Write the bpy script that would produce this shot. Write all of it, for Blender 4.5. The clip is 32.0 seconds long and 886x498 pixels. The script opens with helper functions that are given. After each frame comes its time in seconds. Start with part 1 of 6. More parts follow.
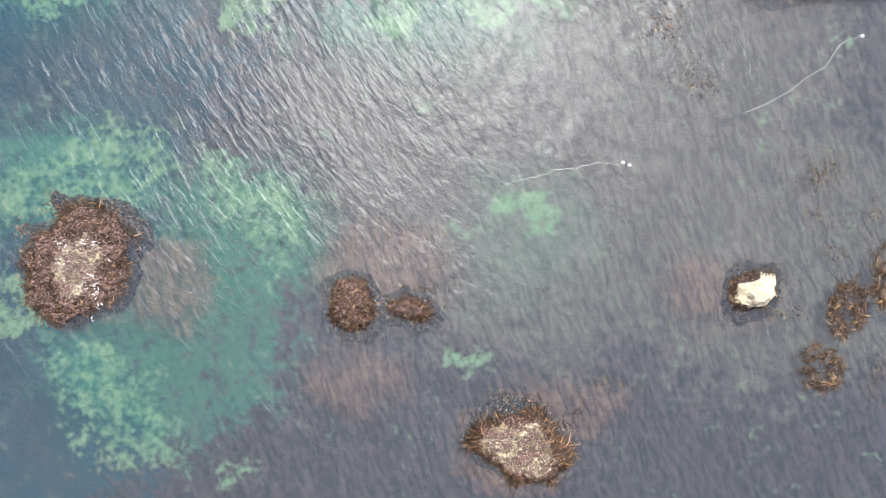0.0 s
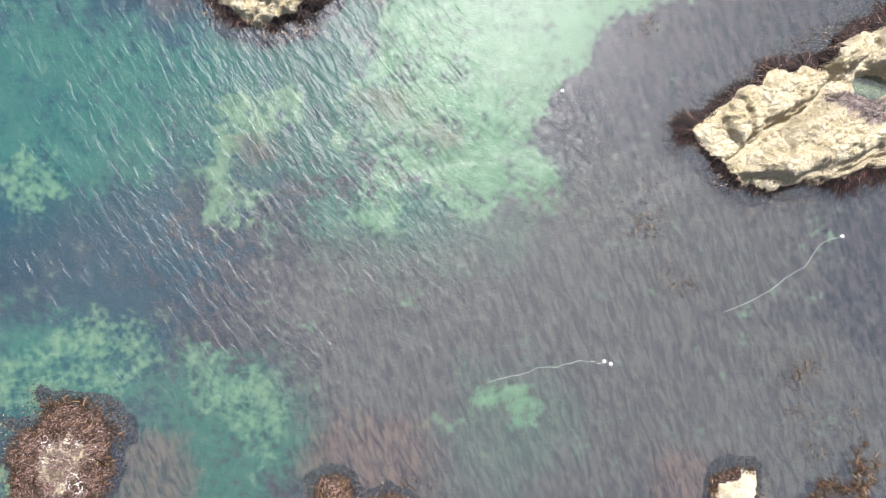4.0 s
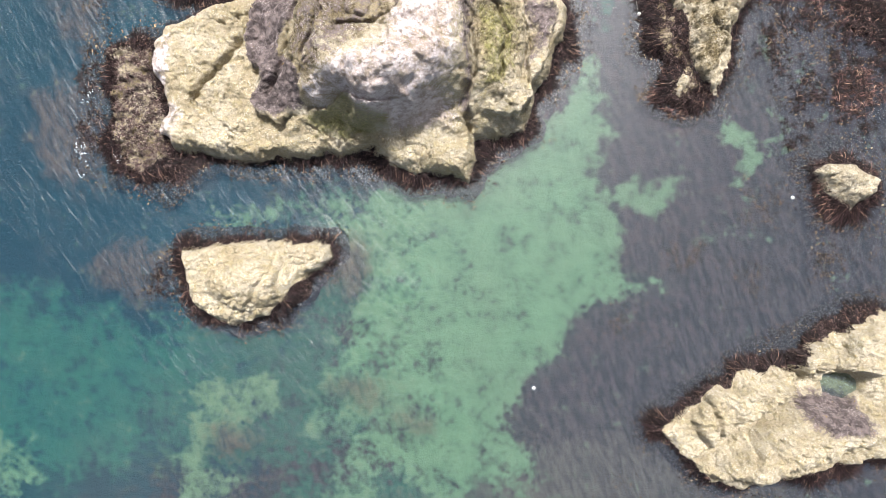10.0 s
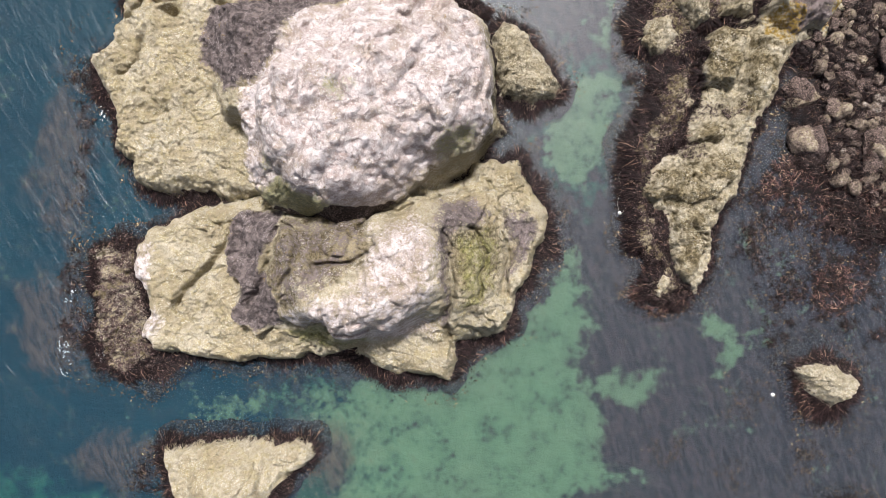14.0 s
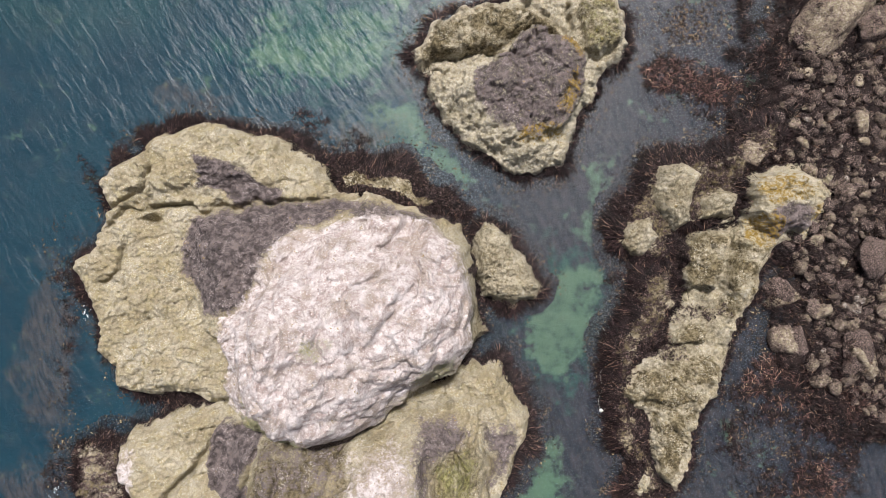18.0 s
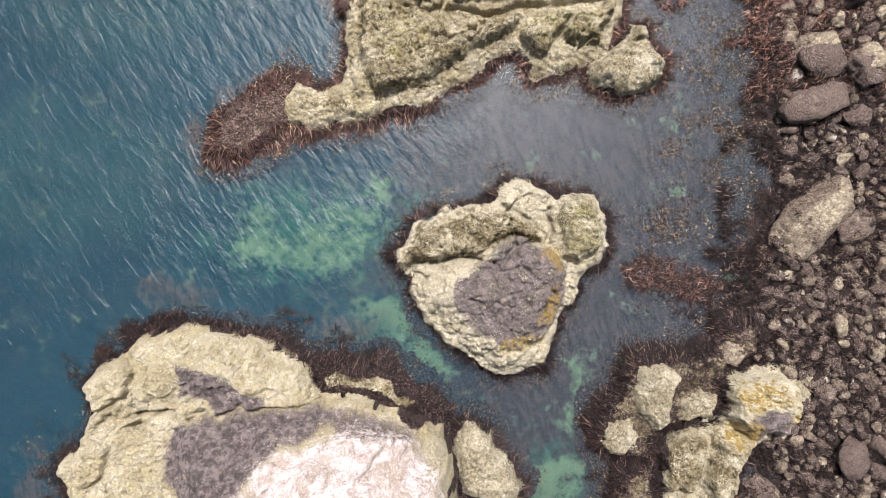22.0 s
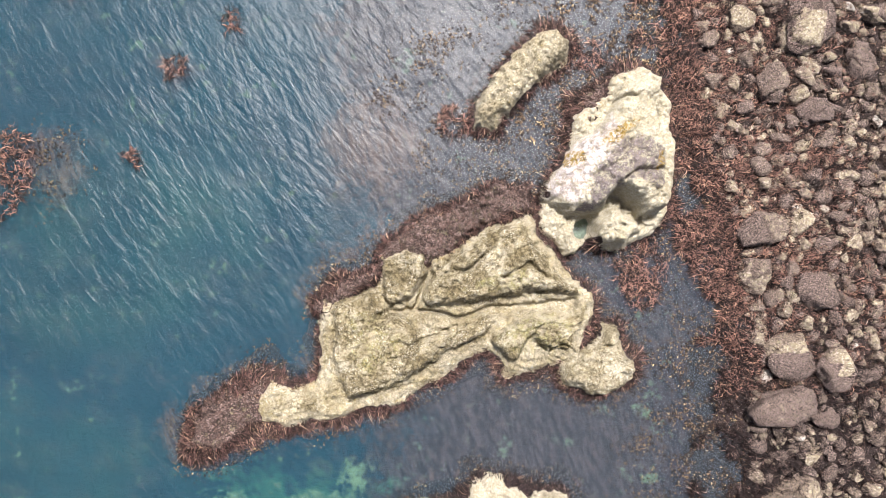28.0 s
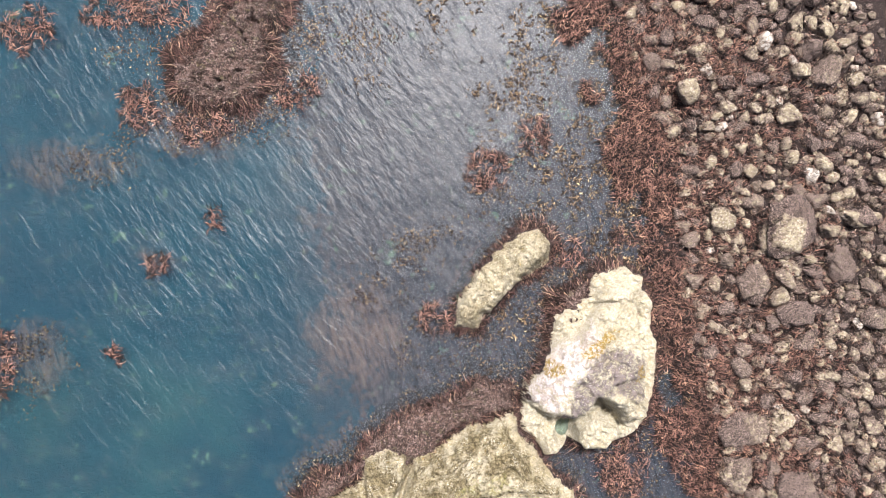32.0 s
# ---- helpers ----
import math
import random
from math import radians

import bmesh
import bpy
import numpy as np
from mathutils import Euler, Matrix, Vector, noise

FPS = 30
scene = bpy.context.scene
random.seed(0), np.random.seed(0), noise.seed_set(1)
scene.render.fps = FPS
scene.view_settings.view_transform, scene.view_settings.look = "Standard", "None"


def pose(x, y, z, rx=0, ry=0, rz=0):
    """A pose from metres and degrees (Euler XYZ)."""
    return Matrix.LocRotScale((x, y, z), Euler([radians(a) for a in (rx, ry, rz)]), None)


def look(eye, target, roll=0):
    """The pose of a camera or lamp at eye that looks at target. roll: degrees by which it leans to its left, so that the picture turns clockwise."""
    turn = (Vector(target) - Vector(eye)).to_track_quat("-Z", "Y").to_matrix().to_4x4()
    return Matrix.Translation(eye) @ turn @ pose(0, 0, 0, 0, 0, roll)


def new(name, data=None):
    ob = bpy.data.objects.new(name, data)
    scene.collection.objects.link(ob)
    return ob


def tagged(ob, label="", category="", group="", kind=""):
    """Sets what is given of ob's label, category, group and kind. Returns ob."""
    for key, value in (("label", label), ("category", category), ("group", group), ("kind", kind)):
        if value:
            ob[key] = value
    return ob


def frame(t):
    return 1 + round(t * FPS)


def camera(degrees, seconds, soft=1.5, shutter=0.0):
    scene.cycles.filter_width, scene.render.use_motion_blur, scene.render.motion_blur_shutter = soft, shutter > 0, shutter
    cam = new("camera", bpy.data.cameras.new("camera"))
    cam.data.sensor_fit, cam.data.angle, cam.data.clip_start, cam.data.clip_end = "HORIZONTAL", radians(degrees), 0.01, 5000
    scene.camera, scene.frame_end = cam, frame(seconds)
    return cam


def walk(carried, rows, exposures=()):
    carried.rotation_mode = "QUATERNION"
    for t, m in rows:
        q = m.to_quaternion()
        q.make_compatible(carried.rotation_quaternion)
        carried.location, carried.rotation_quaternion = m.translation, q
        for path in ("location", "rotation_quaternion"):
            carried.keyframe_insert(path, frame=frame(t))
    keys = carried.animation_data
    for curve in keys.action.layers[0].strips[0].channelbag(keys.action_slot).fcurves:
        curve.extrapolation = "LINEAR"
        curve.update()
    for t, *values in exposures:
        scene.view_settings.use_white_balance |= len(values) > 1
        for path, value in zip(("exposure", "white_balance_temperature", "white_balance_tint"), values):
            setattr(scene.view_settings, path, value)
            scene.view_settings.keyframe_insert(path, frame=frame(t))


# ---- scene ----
cam = camera(70.0, 32.0, 0.8)
# seconds, x, y, height over the sea, lean of the lens from straight down
PATH = [
    (0, 0.015, -0.016, 50.012, -1.112),
    (2, 0.712, 7.804, 49.949, -1.075),
    (4, 1.423, 15.610, 49.965, -1.042),
    (6, 2.145, 23.409, 50.008, -1.014),
    (8, 2.873, 31.203, 50.045, -0.989),
    (10, 3.603, 38.995, 50.060, -0.969),
    (12, 4.333, 46.788, 50.048, -0.952),
    (14, 5.061, 54.584, 50.017, -0.940),
    (16, 5.785, 62.384, 49.978, -0.931),
    (18, 6.505, 70.187, 49.944, -0.927),
    (20, 7.220, 77.994, 49.928, -0.927),
    (22, 7.931, 85.802, 49.940, -0.930),
    (24, 8.640, 93.612, 49.979, -0.938),
    (26, 9.347, 101.418, 50.033, -0.950),
    (28, 10.057, 109.220, 50.075, -0.965),
    (30, 10.771, 117.011, 50.061, -0.985),
    (32, 11.494, 124.789, 49.923, -1.009),
]
EXPOSURES = [(0, 1.43), (4, 1.36), (7, 1.2), (10, 1.08), (14, 0.62), (17, 0.40), (20, 0.46), (24, 1.18), (28, 1.2), (32, 1.2)]
walk(cam, [(t, pose(x, y, z, lean)) for t, x, y, z, lean in PATH], EXPOSURES)

# ---- light ----
SUN_ELEVATION, SUN_AZIMUTH = 67, 6      # azimuth from +y towards +x
world = bpy.data.worlds.new("sky")
scene.world = world
world.use_nodes = True
wn, wl = world.node_tree.nodes, world.node_tree.links
sky = wn.new("ShaderNodeTexSky")
sky.sky_type, sky.sun_disc = "NISHITA", False
sky.sun_elevation, sky.sun_rotation = radians(SUN_ELEVATION), radians(SUN_AZIMUTH % 360)
sky.air_density, sky.dust_density, sky.ozone_density = 1.0, 7.0, 1.0
wl.new(sky.outputs[0], wn["Background"].inputs[0])
wn["Background"].inputs[1].default_value = 0.085
sun = new("sun", bpy.data.lights.new("sun", "SUN"))
sun.data.energy, sun.data.angle, sun.data.color = 5.3, radians(6), (1.0, 0.962, 0.965)
sa, se = radians(SUN_AZIMUTH), radians(SUN_ELEVATION)
sun.matrix_world = look((math.sin(sa) * math.cos(se) * 200, math.cos(sa) * math.cos(se) * 200 + 60, math.sin(se) * 200), (0, 60, 0))


# ---- materials ----
class Nodes:
    """Short hand for a node material."""

    def __init__(self, name):
        self.mat = bpy.data.materials.new(name)
        self.mat.use_nodes = True
        self.t = self.mat.node_tree
        self.bsdf = self.t.nodes["Principled BSDF"]
        self.pos = self.t.nodes.new("ShaderNodeTexCoord").outputs["Object"]

    def node(self, kind, **inputs):
        n = self.t.nodes.new(kind)
        for key, value in inputs.items():
            self.put(n.inputs[key.replace("_", " ")], value)
        return n

    def put(self, socket, value):
        if isinstance(value, bpy.types.NodeSocket):
            self.t.links.new(value, socket)
        else:
            socket.default_value = value

    def noise(self, scale, detail=4.0, rough=0.55, distortion=0.0, at=None):
        n = self.node("ShaderNodeTexNoise", Scale=scale, Detail=detail, Roughness=rough, Distortion=distortion)
        self.t.links.new(at or self.pos, n.inputs["Vector"])
        return n.outputs["Fac"]

    def cells(self, scale, feature="F1", at=None):
        n = self.node("ShaderNodeTexVoronoi", Scale=scale)
        n.feature = feature
        self.t.links.new(at or self.pos, n.inputs["Vector"])
        return n.outputs["Distance"]

    def step(self, value, low, high, a=0.0, b=1.0):
        n = self.t.nodes.new("ShaderNodeMapRange")
        n.interpolation_type = "SMOOTHSTEP"
        for i, v in enumerate((value, low, high, a, b)):
            self.put(n.inputs[i], v)
        return n.outputs[0]

    def sum(self, a, b, op="ADD"):
        n = self.t.nodes.new("ShaderNodeMath")
        n.operation = op
        self.put(n.inputs[0], a), self.put(n.inputs[1], b)
        return n.outputs[0]

    def mix(self, fac, a, b):
        n = self.t.nodes.new("ShaderNodeMix")
        n.data_type = "RGBA"
        self.put(n.inputs[0], fac)
        for socket, value in ((n.inputs[6], a), (n.inputs[7], b)):
            self.put(socket, (*value, 1) if isinstance(value, tuple) else value)
        return n.outputs[2]

    def attr(self, name):
        n = self.t.nodes.new("ShaderNodeAttribute")
        n.attribute_name = name
        return n.outputs["Fac"]

    def stretch(self, turn, sx, sy):
        n = self.t.nodes.new("ShaderNodeMapping")
        n.vector_type = "TEXTURE"
        self.t.links.new(self.pos, n.inputs[0])
        n.inputs["Rotation"].default_value = (0, 0, radians(turn))
        n.inputs["Scale"].default_value = (sx, sy, 1)
        return n.outputs[0]

    def warped(self, scale, amount):
        """Places shaken by noise, to break straight cell edges."""
        n = self.node("ShaderNodeTexNoise", Scale=scale, Detail=3.0)
        self.t.links.new(self.pos, n.inputs["Vector"])
        far = self.t.nodes.new("ShaderNodeVectorMath")
        far.operation = "MULTIPLY_ADD"
        self.t.links.new(n.outputs["Color"], far.inputs[0])
        far.inputs[1].default_value = (amount * 2,) * 3
        self.t.links.new(self.pos, far.inputs[2])
        return far.outputs[0]

    def bump(self, height, strength=0.5, distance=0.1, normal=None):
        n = self.node("ShaderNodeBump", Strength=strength, Distance=distance, Height=height)
        if normal:
            self.t.links.new(normal, n.inputs["Normal"])
        return n.outputs[0]

    def done(self, colour, rough=0.85, normal=None, spec=0.15):
        self.put(self.bsdf.inputs["Base Color"], (*colour, 1) if isinstance(colour, tuple) else colour)
        self.put(self.bsdf.inputs["Roughness"], rough)
        self.put(self.bsdf.inputs["Specular IOR Level"], spec)
        if normal:
            self.t.links.new(normal, self.bsdf.inputs["Normal"])
        return self.mat


def rock_material():
    """Sea cliff stone: cream with yellow barnacle and lichen bloom, grey lichen zones, white guano, algae, orange lichen and wet weed."""
    n = Nodes("cliff_stone")
    big, mid, fine, grit = n.noise(0.35, 5), n.noise(1.6, 6, 0.65), n.noise(5, 6, 0.75), n.noise(16, 4, 0.75)
    edge = n.sum(n.sum(mid, 0.5, "SUBTRACT"), n.sum(n.sum(fine, 0.5, "SUBTRACT"), 0.9, "MULTIPLY"))

    def zone(name, soft=0.16, amount=0.9):
        return n.step(n.sum(n.attr(name), n.sum(edge, amount, "MULTIPLY")), 0.5 - soft, 0.5 + soft)

    patchy = n.noise(0.8, 4, 0.6)
    col = n.mix(n.step(big, 0.38, 0.62), (0.345, 0.288, 0.178), (0.51, 0.458, 0.345))
    col = n.mix(n.step(mid, 0.46, 0.62, 0, 0.85), col, (0.40, 0.342, 0.185))
    col = n.mix(n.step(fine, 0.52, 0.66, 0, 0.6), col, (0.60, 0.56, 0.46))
    col = n.mix(n.step(grit, 0.52, 0.62, 0, 0.5), col, (0.19, 0.150, 0.075))
    shell, pock = n.noise(8.5, 3, 0.62), n.noise(6.5, 4, 0.72)
    col = n.mix(n.sum(n.step(shell, 0.54, 0.60, 0, 0.75), n.step(patchy, 0.46, 0.60), "MULTIPLY"), col, (0.70, 0.66, 0.56))
    col = n.mix(n.sum(n.step(pock, 0.56, 0.62, 0, 0.70), n.step(patchy, 0.58, 0.42), "MULTIPLY"), col, (0.15, 0.12, 0.06))
    col = n.mix(n.sum(n.attr("pale"), n.step(mid, 0.3, 0.55, 1.0, 0.7), "MULTIPLY"), col, n.mix(n.step(fine, 0.40, 0.60), (0.42, 0.375, 0.275), (0.62, 0.58, 0.48)))
    # brown-olive lichen: broad blotches, broken by dark pocks and white barnacles
    blotch = n.noise(3.4, 8, 0.80)
    broad = n.noise(0.55, 5, 0.62)
    mottle = n.sum(n.attr("mottle"), 1.0, "MINIMUM")
    film = n.step(n.sum(broad, n.sum(n.sum(blotch, 0.5, "SUBTRACT"), 0.7, "MULTIPLY")), 0.32, 0.56, 0, 0.92)
    col = n.mix(n.sum(film, mottle, "MULTIPLY"), col, n.mix(n.step(fine, 0.40, 0.62), (0.115, 0.090, 0.046), (0.240, 0.196, 0.108)))
    col = n.mix(n.sum(n.step(n.sum(blotch, n.sum(broad, 0.4, "MULTIPLY")), 0.72, 0.80, 0, 0.85), mottle, "MULTIPLY"), col, (0.062, 0.048, 0.026))
    col = n.mix(n.sum(n.sum(n.step(shell, 0.54, 0.60, 0, 0.75), n.step(patchy, 0.44, 0.62), "MULTIPLY"), mottle, "MULTIPLY"), col, (0.62, 0.58, 0.47))
    grey = n.mix(n.step(mid, 0.40, 0.60), (0.080, 0.066, 0.064), (0.200, 0.165, 0.158))
    grey = n.mix(n.step(fine, 0.54, 0.64, 0, 0.55), grey, (0.26, 0.225, 0.225))
    grey = n.mix(n.sum(n.step(shell, 0.56, 0.62, 0, 0.7), n.step(patchy, 0.5, 0.6), "MULTIPLY"), grey, (0.46, 0.41, 0.40))
    col = n.mix(zone("dark", 0.22, 1.5), col, grey)
    white = n.mix(n.step(n.sum(n.sum(mid, 0.6, "MULTIPLY"), n.sum(fine, 0.4, "MULTIPLY")), 0.40, 0.60), (0.40, 0.32, 0.295), (0.72, 0.665, 0.655))
    white = n.mix(n.step(n.sum(broad, n.sum(n.sum(fine, 0.5, "SUBTRACT"), 0.6, "MULTIPLY")), 0.50, 0.62, 0, 0.7), white, (0.36, 0.29, 0.235))
    white = n.mix(n.step(n.noise(9, 4, 0.7), 0.55, 0.64, 0, 0.7), white, (0.84, 0.80, 0.78))
    col = n.mix(zone("guano", 0.24, 1.4), col, white)
    green = n.mix(n.step(fine, 0.38, 0.62), (0.105, 0.112, 0.024), (0.31, 0.295, 0.115))
    col = n.mix(n.sum(zone("green", 0.2), 0.8, "MULTIPLY"), col, green)
    col = n.mix(n.sum(zone("orange", 0.10, 2.4), n.step(n.sum(blotch, n.sum(grit, 0.3, "MULTIPLY")), 0.60, 0.68), "MULTIPLY"), col, (0.31, 0.21, 0.055))
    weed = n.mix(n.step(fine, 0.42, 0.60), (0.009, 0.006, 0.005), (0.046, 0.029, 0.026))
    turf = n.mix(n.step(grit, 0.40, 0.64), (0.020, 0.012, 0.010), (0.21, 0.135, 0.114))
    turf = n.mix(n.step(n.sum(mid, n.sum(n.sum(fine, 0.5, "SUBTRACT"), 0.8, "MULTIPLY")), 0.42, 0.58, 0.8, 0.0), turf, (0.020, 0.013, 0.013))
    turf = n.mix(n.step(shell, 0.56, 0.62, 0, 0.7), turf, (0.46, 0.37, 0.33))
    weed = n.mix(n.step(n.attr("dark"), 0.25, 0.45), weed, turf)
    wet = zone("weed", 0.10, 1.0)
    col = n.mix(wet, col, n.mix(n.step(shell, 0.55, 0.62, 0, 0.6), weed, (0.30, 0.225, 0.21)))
    pits = n.sum(n.cells(5.5, "SMOOTH_F1"), n.sum(n.cells(13, "F1"), 0.5, "MULTIPLY"))
    height = n.sum(n.sum(n.sum(mid, n.sum(fine, 0.5, "MULTIPLY")), n.sum(grit, 0.30, "MULTIPLY")), n.sum(pits, -0.45, "MULTIPLY"))
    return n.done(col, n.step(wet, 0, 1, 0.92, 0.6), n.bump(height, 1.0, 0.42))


def boulder_material(name, coat, tone):
    def c(*rgb):
        return tuple(min(0.8, v * tone) for v in rgb)

    n = Nodes(name)
    info = n.t.nodes.new("ShaderNodeObjectInfo").outputs["Random"]
    isle = n.t.nodes.new("ShaderNodeNewGeometry").outputs["Random Per Island"]
    pick = n.sum(n.sum(info, isle), 1.0, "MODULO")
    place = n.t.nodes.new("ShaderNodeNewGeometry").outputs["Position"]
    mid, fine, grit = n.noise(1.7, 6, 0.7, 0, place), n.noise(5, 6, 0.75, 0, place), n.noise(16, 4, 0.75, 0, place)
    shell, tuft = n.noise(8, 3, 0.62, 0, place), n.noise(3.2, 7, 0.78, 0, place)
    col = n.mix(n.step(mid, 0.38, 0.62), c(0.17, 0.140, 0.090), c(0.36, 0.315, 0.215))
    col = n.mix(n.step(pick, 0.95, 0.98), col, (0.46, 0.43, 0.39))
    col = n.mix(n.step(fine, 0.52, 0.62, 0, 0.75), col, (0.11, 0.085, 0.048))
    col = n.mix(n.step(shell, 0.53, 0.60, 0, 0.75), col, (0.52, 0.46, 0.39))
    up = n.node("ShaderNodeSeparateXYZ", Vector=n.t.nodes.new("ShaderNodeNewGeometry").outputs["Normal"]).outputs[2]
    weedy = n.step(n.sum(n.sum(n.sum(tuft, n.sum(grit, 0.5, "MULTIPLY")), n.step(pick, 0.0, 0.9, 0.18 + coat, coat)), n.sum(up, -0.25, "MULTIPLY")), 0.60, 0.76)
    fuzz = n.mix(n.step(grit, 0.46, 0.66), c(0.022, 0.015, 0.013), c(0.34, 0.255, 0.222))
    fuzz = n.mix(n.step(pick, 0.15, 0.85, 0.0, 0.65), fuzz, n.mix(n.step(fine, 0.42, 0.6), c(0.050, 0.037, 0.028), c(0.28, 0.222, 0.165)))
    fuzz = n.mix(n.step(shell, 0.57, 0.64, 0, 0.7), fuzz, (0.36, 0.28, 0.25))
    col = n.mix(weedy, col, fuzz)
    height = n.sum(n.sum(mid, n.sum(fine, 0.6, "MULTIPLY")), n.sum(grit, 0.4, "MULTIPLY"))
    return n.done(col, 0.85, n.bump(height, 1.0, 0.28))


def frond_material(name, dark, light, tip, rough=0.6):
    n = Nodes(name)
    isle = n.t.nodes.new("ShaderNodeNewGeometry").outputs["Random Per Island"]
    col = n.mix(n.step(isle, 0.36, 1.0), dark, light)
    col = n.mix(n.step(isle, 0.93, 0.97), col, tip)
    col = n.mix(n.step(n.noise(0.9, 4, 0.6), 0.42, 0.66, 0, 0.5), col, dark)
    return n.done(col, rough, n.bump(n.noise(22, 2), 0.4, 0.03), 0.10)


def seabed_material():
    """Pale sand, dark kelp forest and deep silt, with the shore's weedy gravel where it rises out of the water,
    blackened for the shade between stones.
    """
    n = Nodes("seabed")
    broad, mid, fine, grit = n.noise(0.12, 4), n.noise(0.5, 5, 0.6), n.noise(1.7, 4, 0.55), n.noise(11, 4, 0.7)
    stalks = n.noise(1.0, 5, 0.7, 0.6, n.stretch(-70, 1.6, 0.45))
    wob = n.sum(n.sum(mid, 0.5, "SUBTRACT"), n.sum(n.sum(fine, 0.5, "SUBTRACT"), 0.9, "MULTIPLY"))
    sandy = n.step(n.sum(n.attr("sand"), n.sum(wob, 1.8, "MULTIPLY")), 0.22, 1.0)
    kelpy = n.step(n.sum(n.attr("kelp"), n.sum(wob, 1.0, "MULTIPLY")), 0.3, 0.7)
    reef = n.step(n.sum(n.attr("reef"), n.sum(wob, 1.2, "MULTIPLY")), 0.12, 1.0)
    silt = n.mix(n.step(broad, 0.4, 0.62), (0.007, 0.031, 0.052), (0.010, 0.042, 0.066))
    silt = n.mix(n.step(mid, 0.45, 0.7, 0, 0.5), silt, (0.058, 0.052, 0.068))
    kelp = n.mix(n.step(stalks, 0.35, 0.66), (0.022, 0.017, 0.023), (0.072, 0.048, 0.055))
    kelp = n.mix(n.step(fine, 0.5, 0.7, 0, 0.5), kelp, (0.098, 0.054, 0.050))
    sand = n.mix(n.step(mid, 0.3, 0.7), (0.138, 0.184, 0.118), (0.182, 0.230, 0.150))
    col = n.mix(kelpy, silt, kelp)
    col = n.mix(n.sum(n.step(n.sum(n.attr("pale"), n.sum(wob, 2.2, "MULTIPLY")), 0.2, 1.1), 0.7, "MULTIPLY"), col, (0.028, 0.122, 0.094))
    # brownish bed, lightened to carry the sky's sheen on the water in its colour
    sheen_mud = n.mix(n.step(stalks, 0.36, 0.64), (0.078, 0.056, 0.056), (0.150, 0.104, 0.098))
    col = n.mix(n.sum(n.step(n.sum(n.attr("sheen_mud"), n.sum(wob, 1.0, "MULTIPLY")), 0.2, 0.9), 0.8, "MULTIPLY"), col, sheen_mud)
    col = n.mix(sandy, col, sand)
    brown = n.mix(n.step(stalks, 0.36, 0.62), (0.060, 0.030, 0.030), (0.200, 0.092, 0.074))
    col = n.mix(n.sum(reef, 0.7, "MULTIPLY"), col, brown)
    # weedy gravel, near black to put the shade between boulders into its colour
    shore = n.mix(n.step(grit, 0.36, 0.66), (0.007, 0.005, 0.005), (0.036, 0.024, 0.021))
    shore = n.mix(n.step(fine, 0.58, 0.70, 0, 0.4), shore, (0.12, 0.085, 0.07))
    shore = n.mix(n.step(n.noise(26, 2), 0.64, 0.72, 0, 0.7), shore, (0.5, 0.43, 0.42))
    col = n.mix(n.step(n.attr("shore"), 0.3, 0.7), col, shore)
    return n.done(col, 0.9, n.bump(n.sum(fine, n.sum(grit, 0.6, "MULTIPLY")), 0.9, 0.25))


def water_material():
    """Clear green coastal water: light passes, a little is scattered back, and a rippled skin mirrors the sun and sky."""
    n = Nodes("sea_water")
    t = n.t
    t.nodes.remove(n.bsdf)
    swell = n.noise(0.22, 3, 0.5)
    a = n.noise(1.0, 2.0, 0.45, 0.7, n.stretch(-56, 1.9, 0.62))
    b = n.noise(1.0, 2.0, 0.45, 0.9, n.stretch(-40, 0.9, 0.34))
    c = n.noise(1.0, 2.0, 0.5, 0.6, n.stretch(-64, 6.5, 2.4))
    calm = n.step(n.attr("chop"), 0.0, 1.0, 0.14, 1.0)
    gust = n.step(n.noise(0.11, 3, 0.5, 0.5), 0.34, 0.66, 0.45, 1.0)
    ripple = n.sum(n.sum(n.sum(a, n.sum(b, 0.34, "MULTIPLY")), n.sum(c, 0.9, "MULTIPLY")), n.sum(calm, gust, "MULTIPLY"), "MULTIPLY")
    skin = n.bump(ripple, 1.0, 0.155)
    clear = n.node("ShaderNodeBsdfTransparent", Color=(0.74, 0.90, 0.84, 1))
    cloudy = n.mix(n.step(n.sum(n.attr("open"), n.sum(n.sum(swell, 0.5, "SUBTRACT"), 0.6, "MULTIPLY")), 0.15, 0.9), (0.044, 0.052, 0.072), (0.014, 0.041, 0.069))
    cloudy = n.mix(n.step(n.sum(n.attr("lagoon"), n.sum(n.sum(swell, 0.5, "SUBTRACT"), 0.7, "MULTIPLY")), 0.1, 1.0), cloudy, (0.036, 0.092, 0.084))
    murk = n.node("ShaderNodeBsdfDiffuse", Color=cloudy, Normal=skin)
    body = n.node("ShaderNodeMixShader", Fac=0.29)
    t.links.new(clear.outputs[0], body.inputs[1]), t.links.new(murk.outputs[0], body.inputs[2])
    gloss = n.node("ShaderNodeBsdfGlossy", Color=(0.6, 0.6, 0.6, 1), Roughness=0.40, Normal=skin)
    fres = n.node("ShaderNodeFresnel", IOR=1.30, Normal=skin)
    out = n.node("ShaderNodeMixShader", Fac=fres.outputs[0])
    t.links.new(body.outputs[0], out.inputs[1]), t.links.new(gloss.outputs[0], out.inputs[2])
    t.links.new(out.outputs[0], t.nodes["Material Output"].inputs[0])
    return n.mat


def plain_material(name, a, b, rough, scale=9.0):
    n = Nodes(name)
    return n.done(n.mix(n.step(n.noise(scale, 4), 0.35, 0.65), a, b), rough, n.bump(n.noise(scale * 3, 3), 0.3, 0.02))


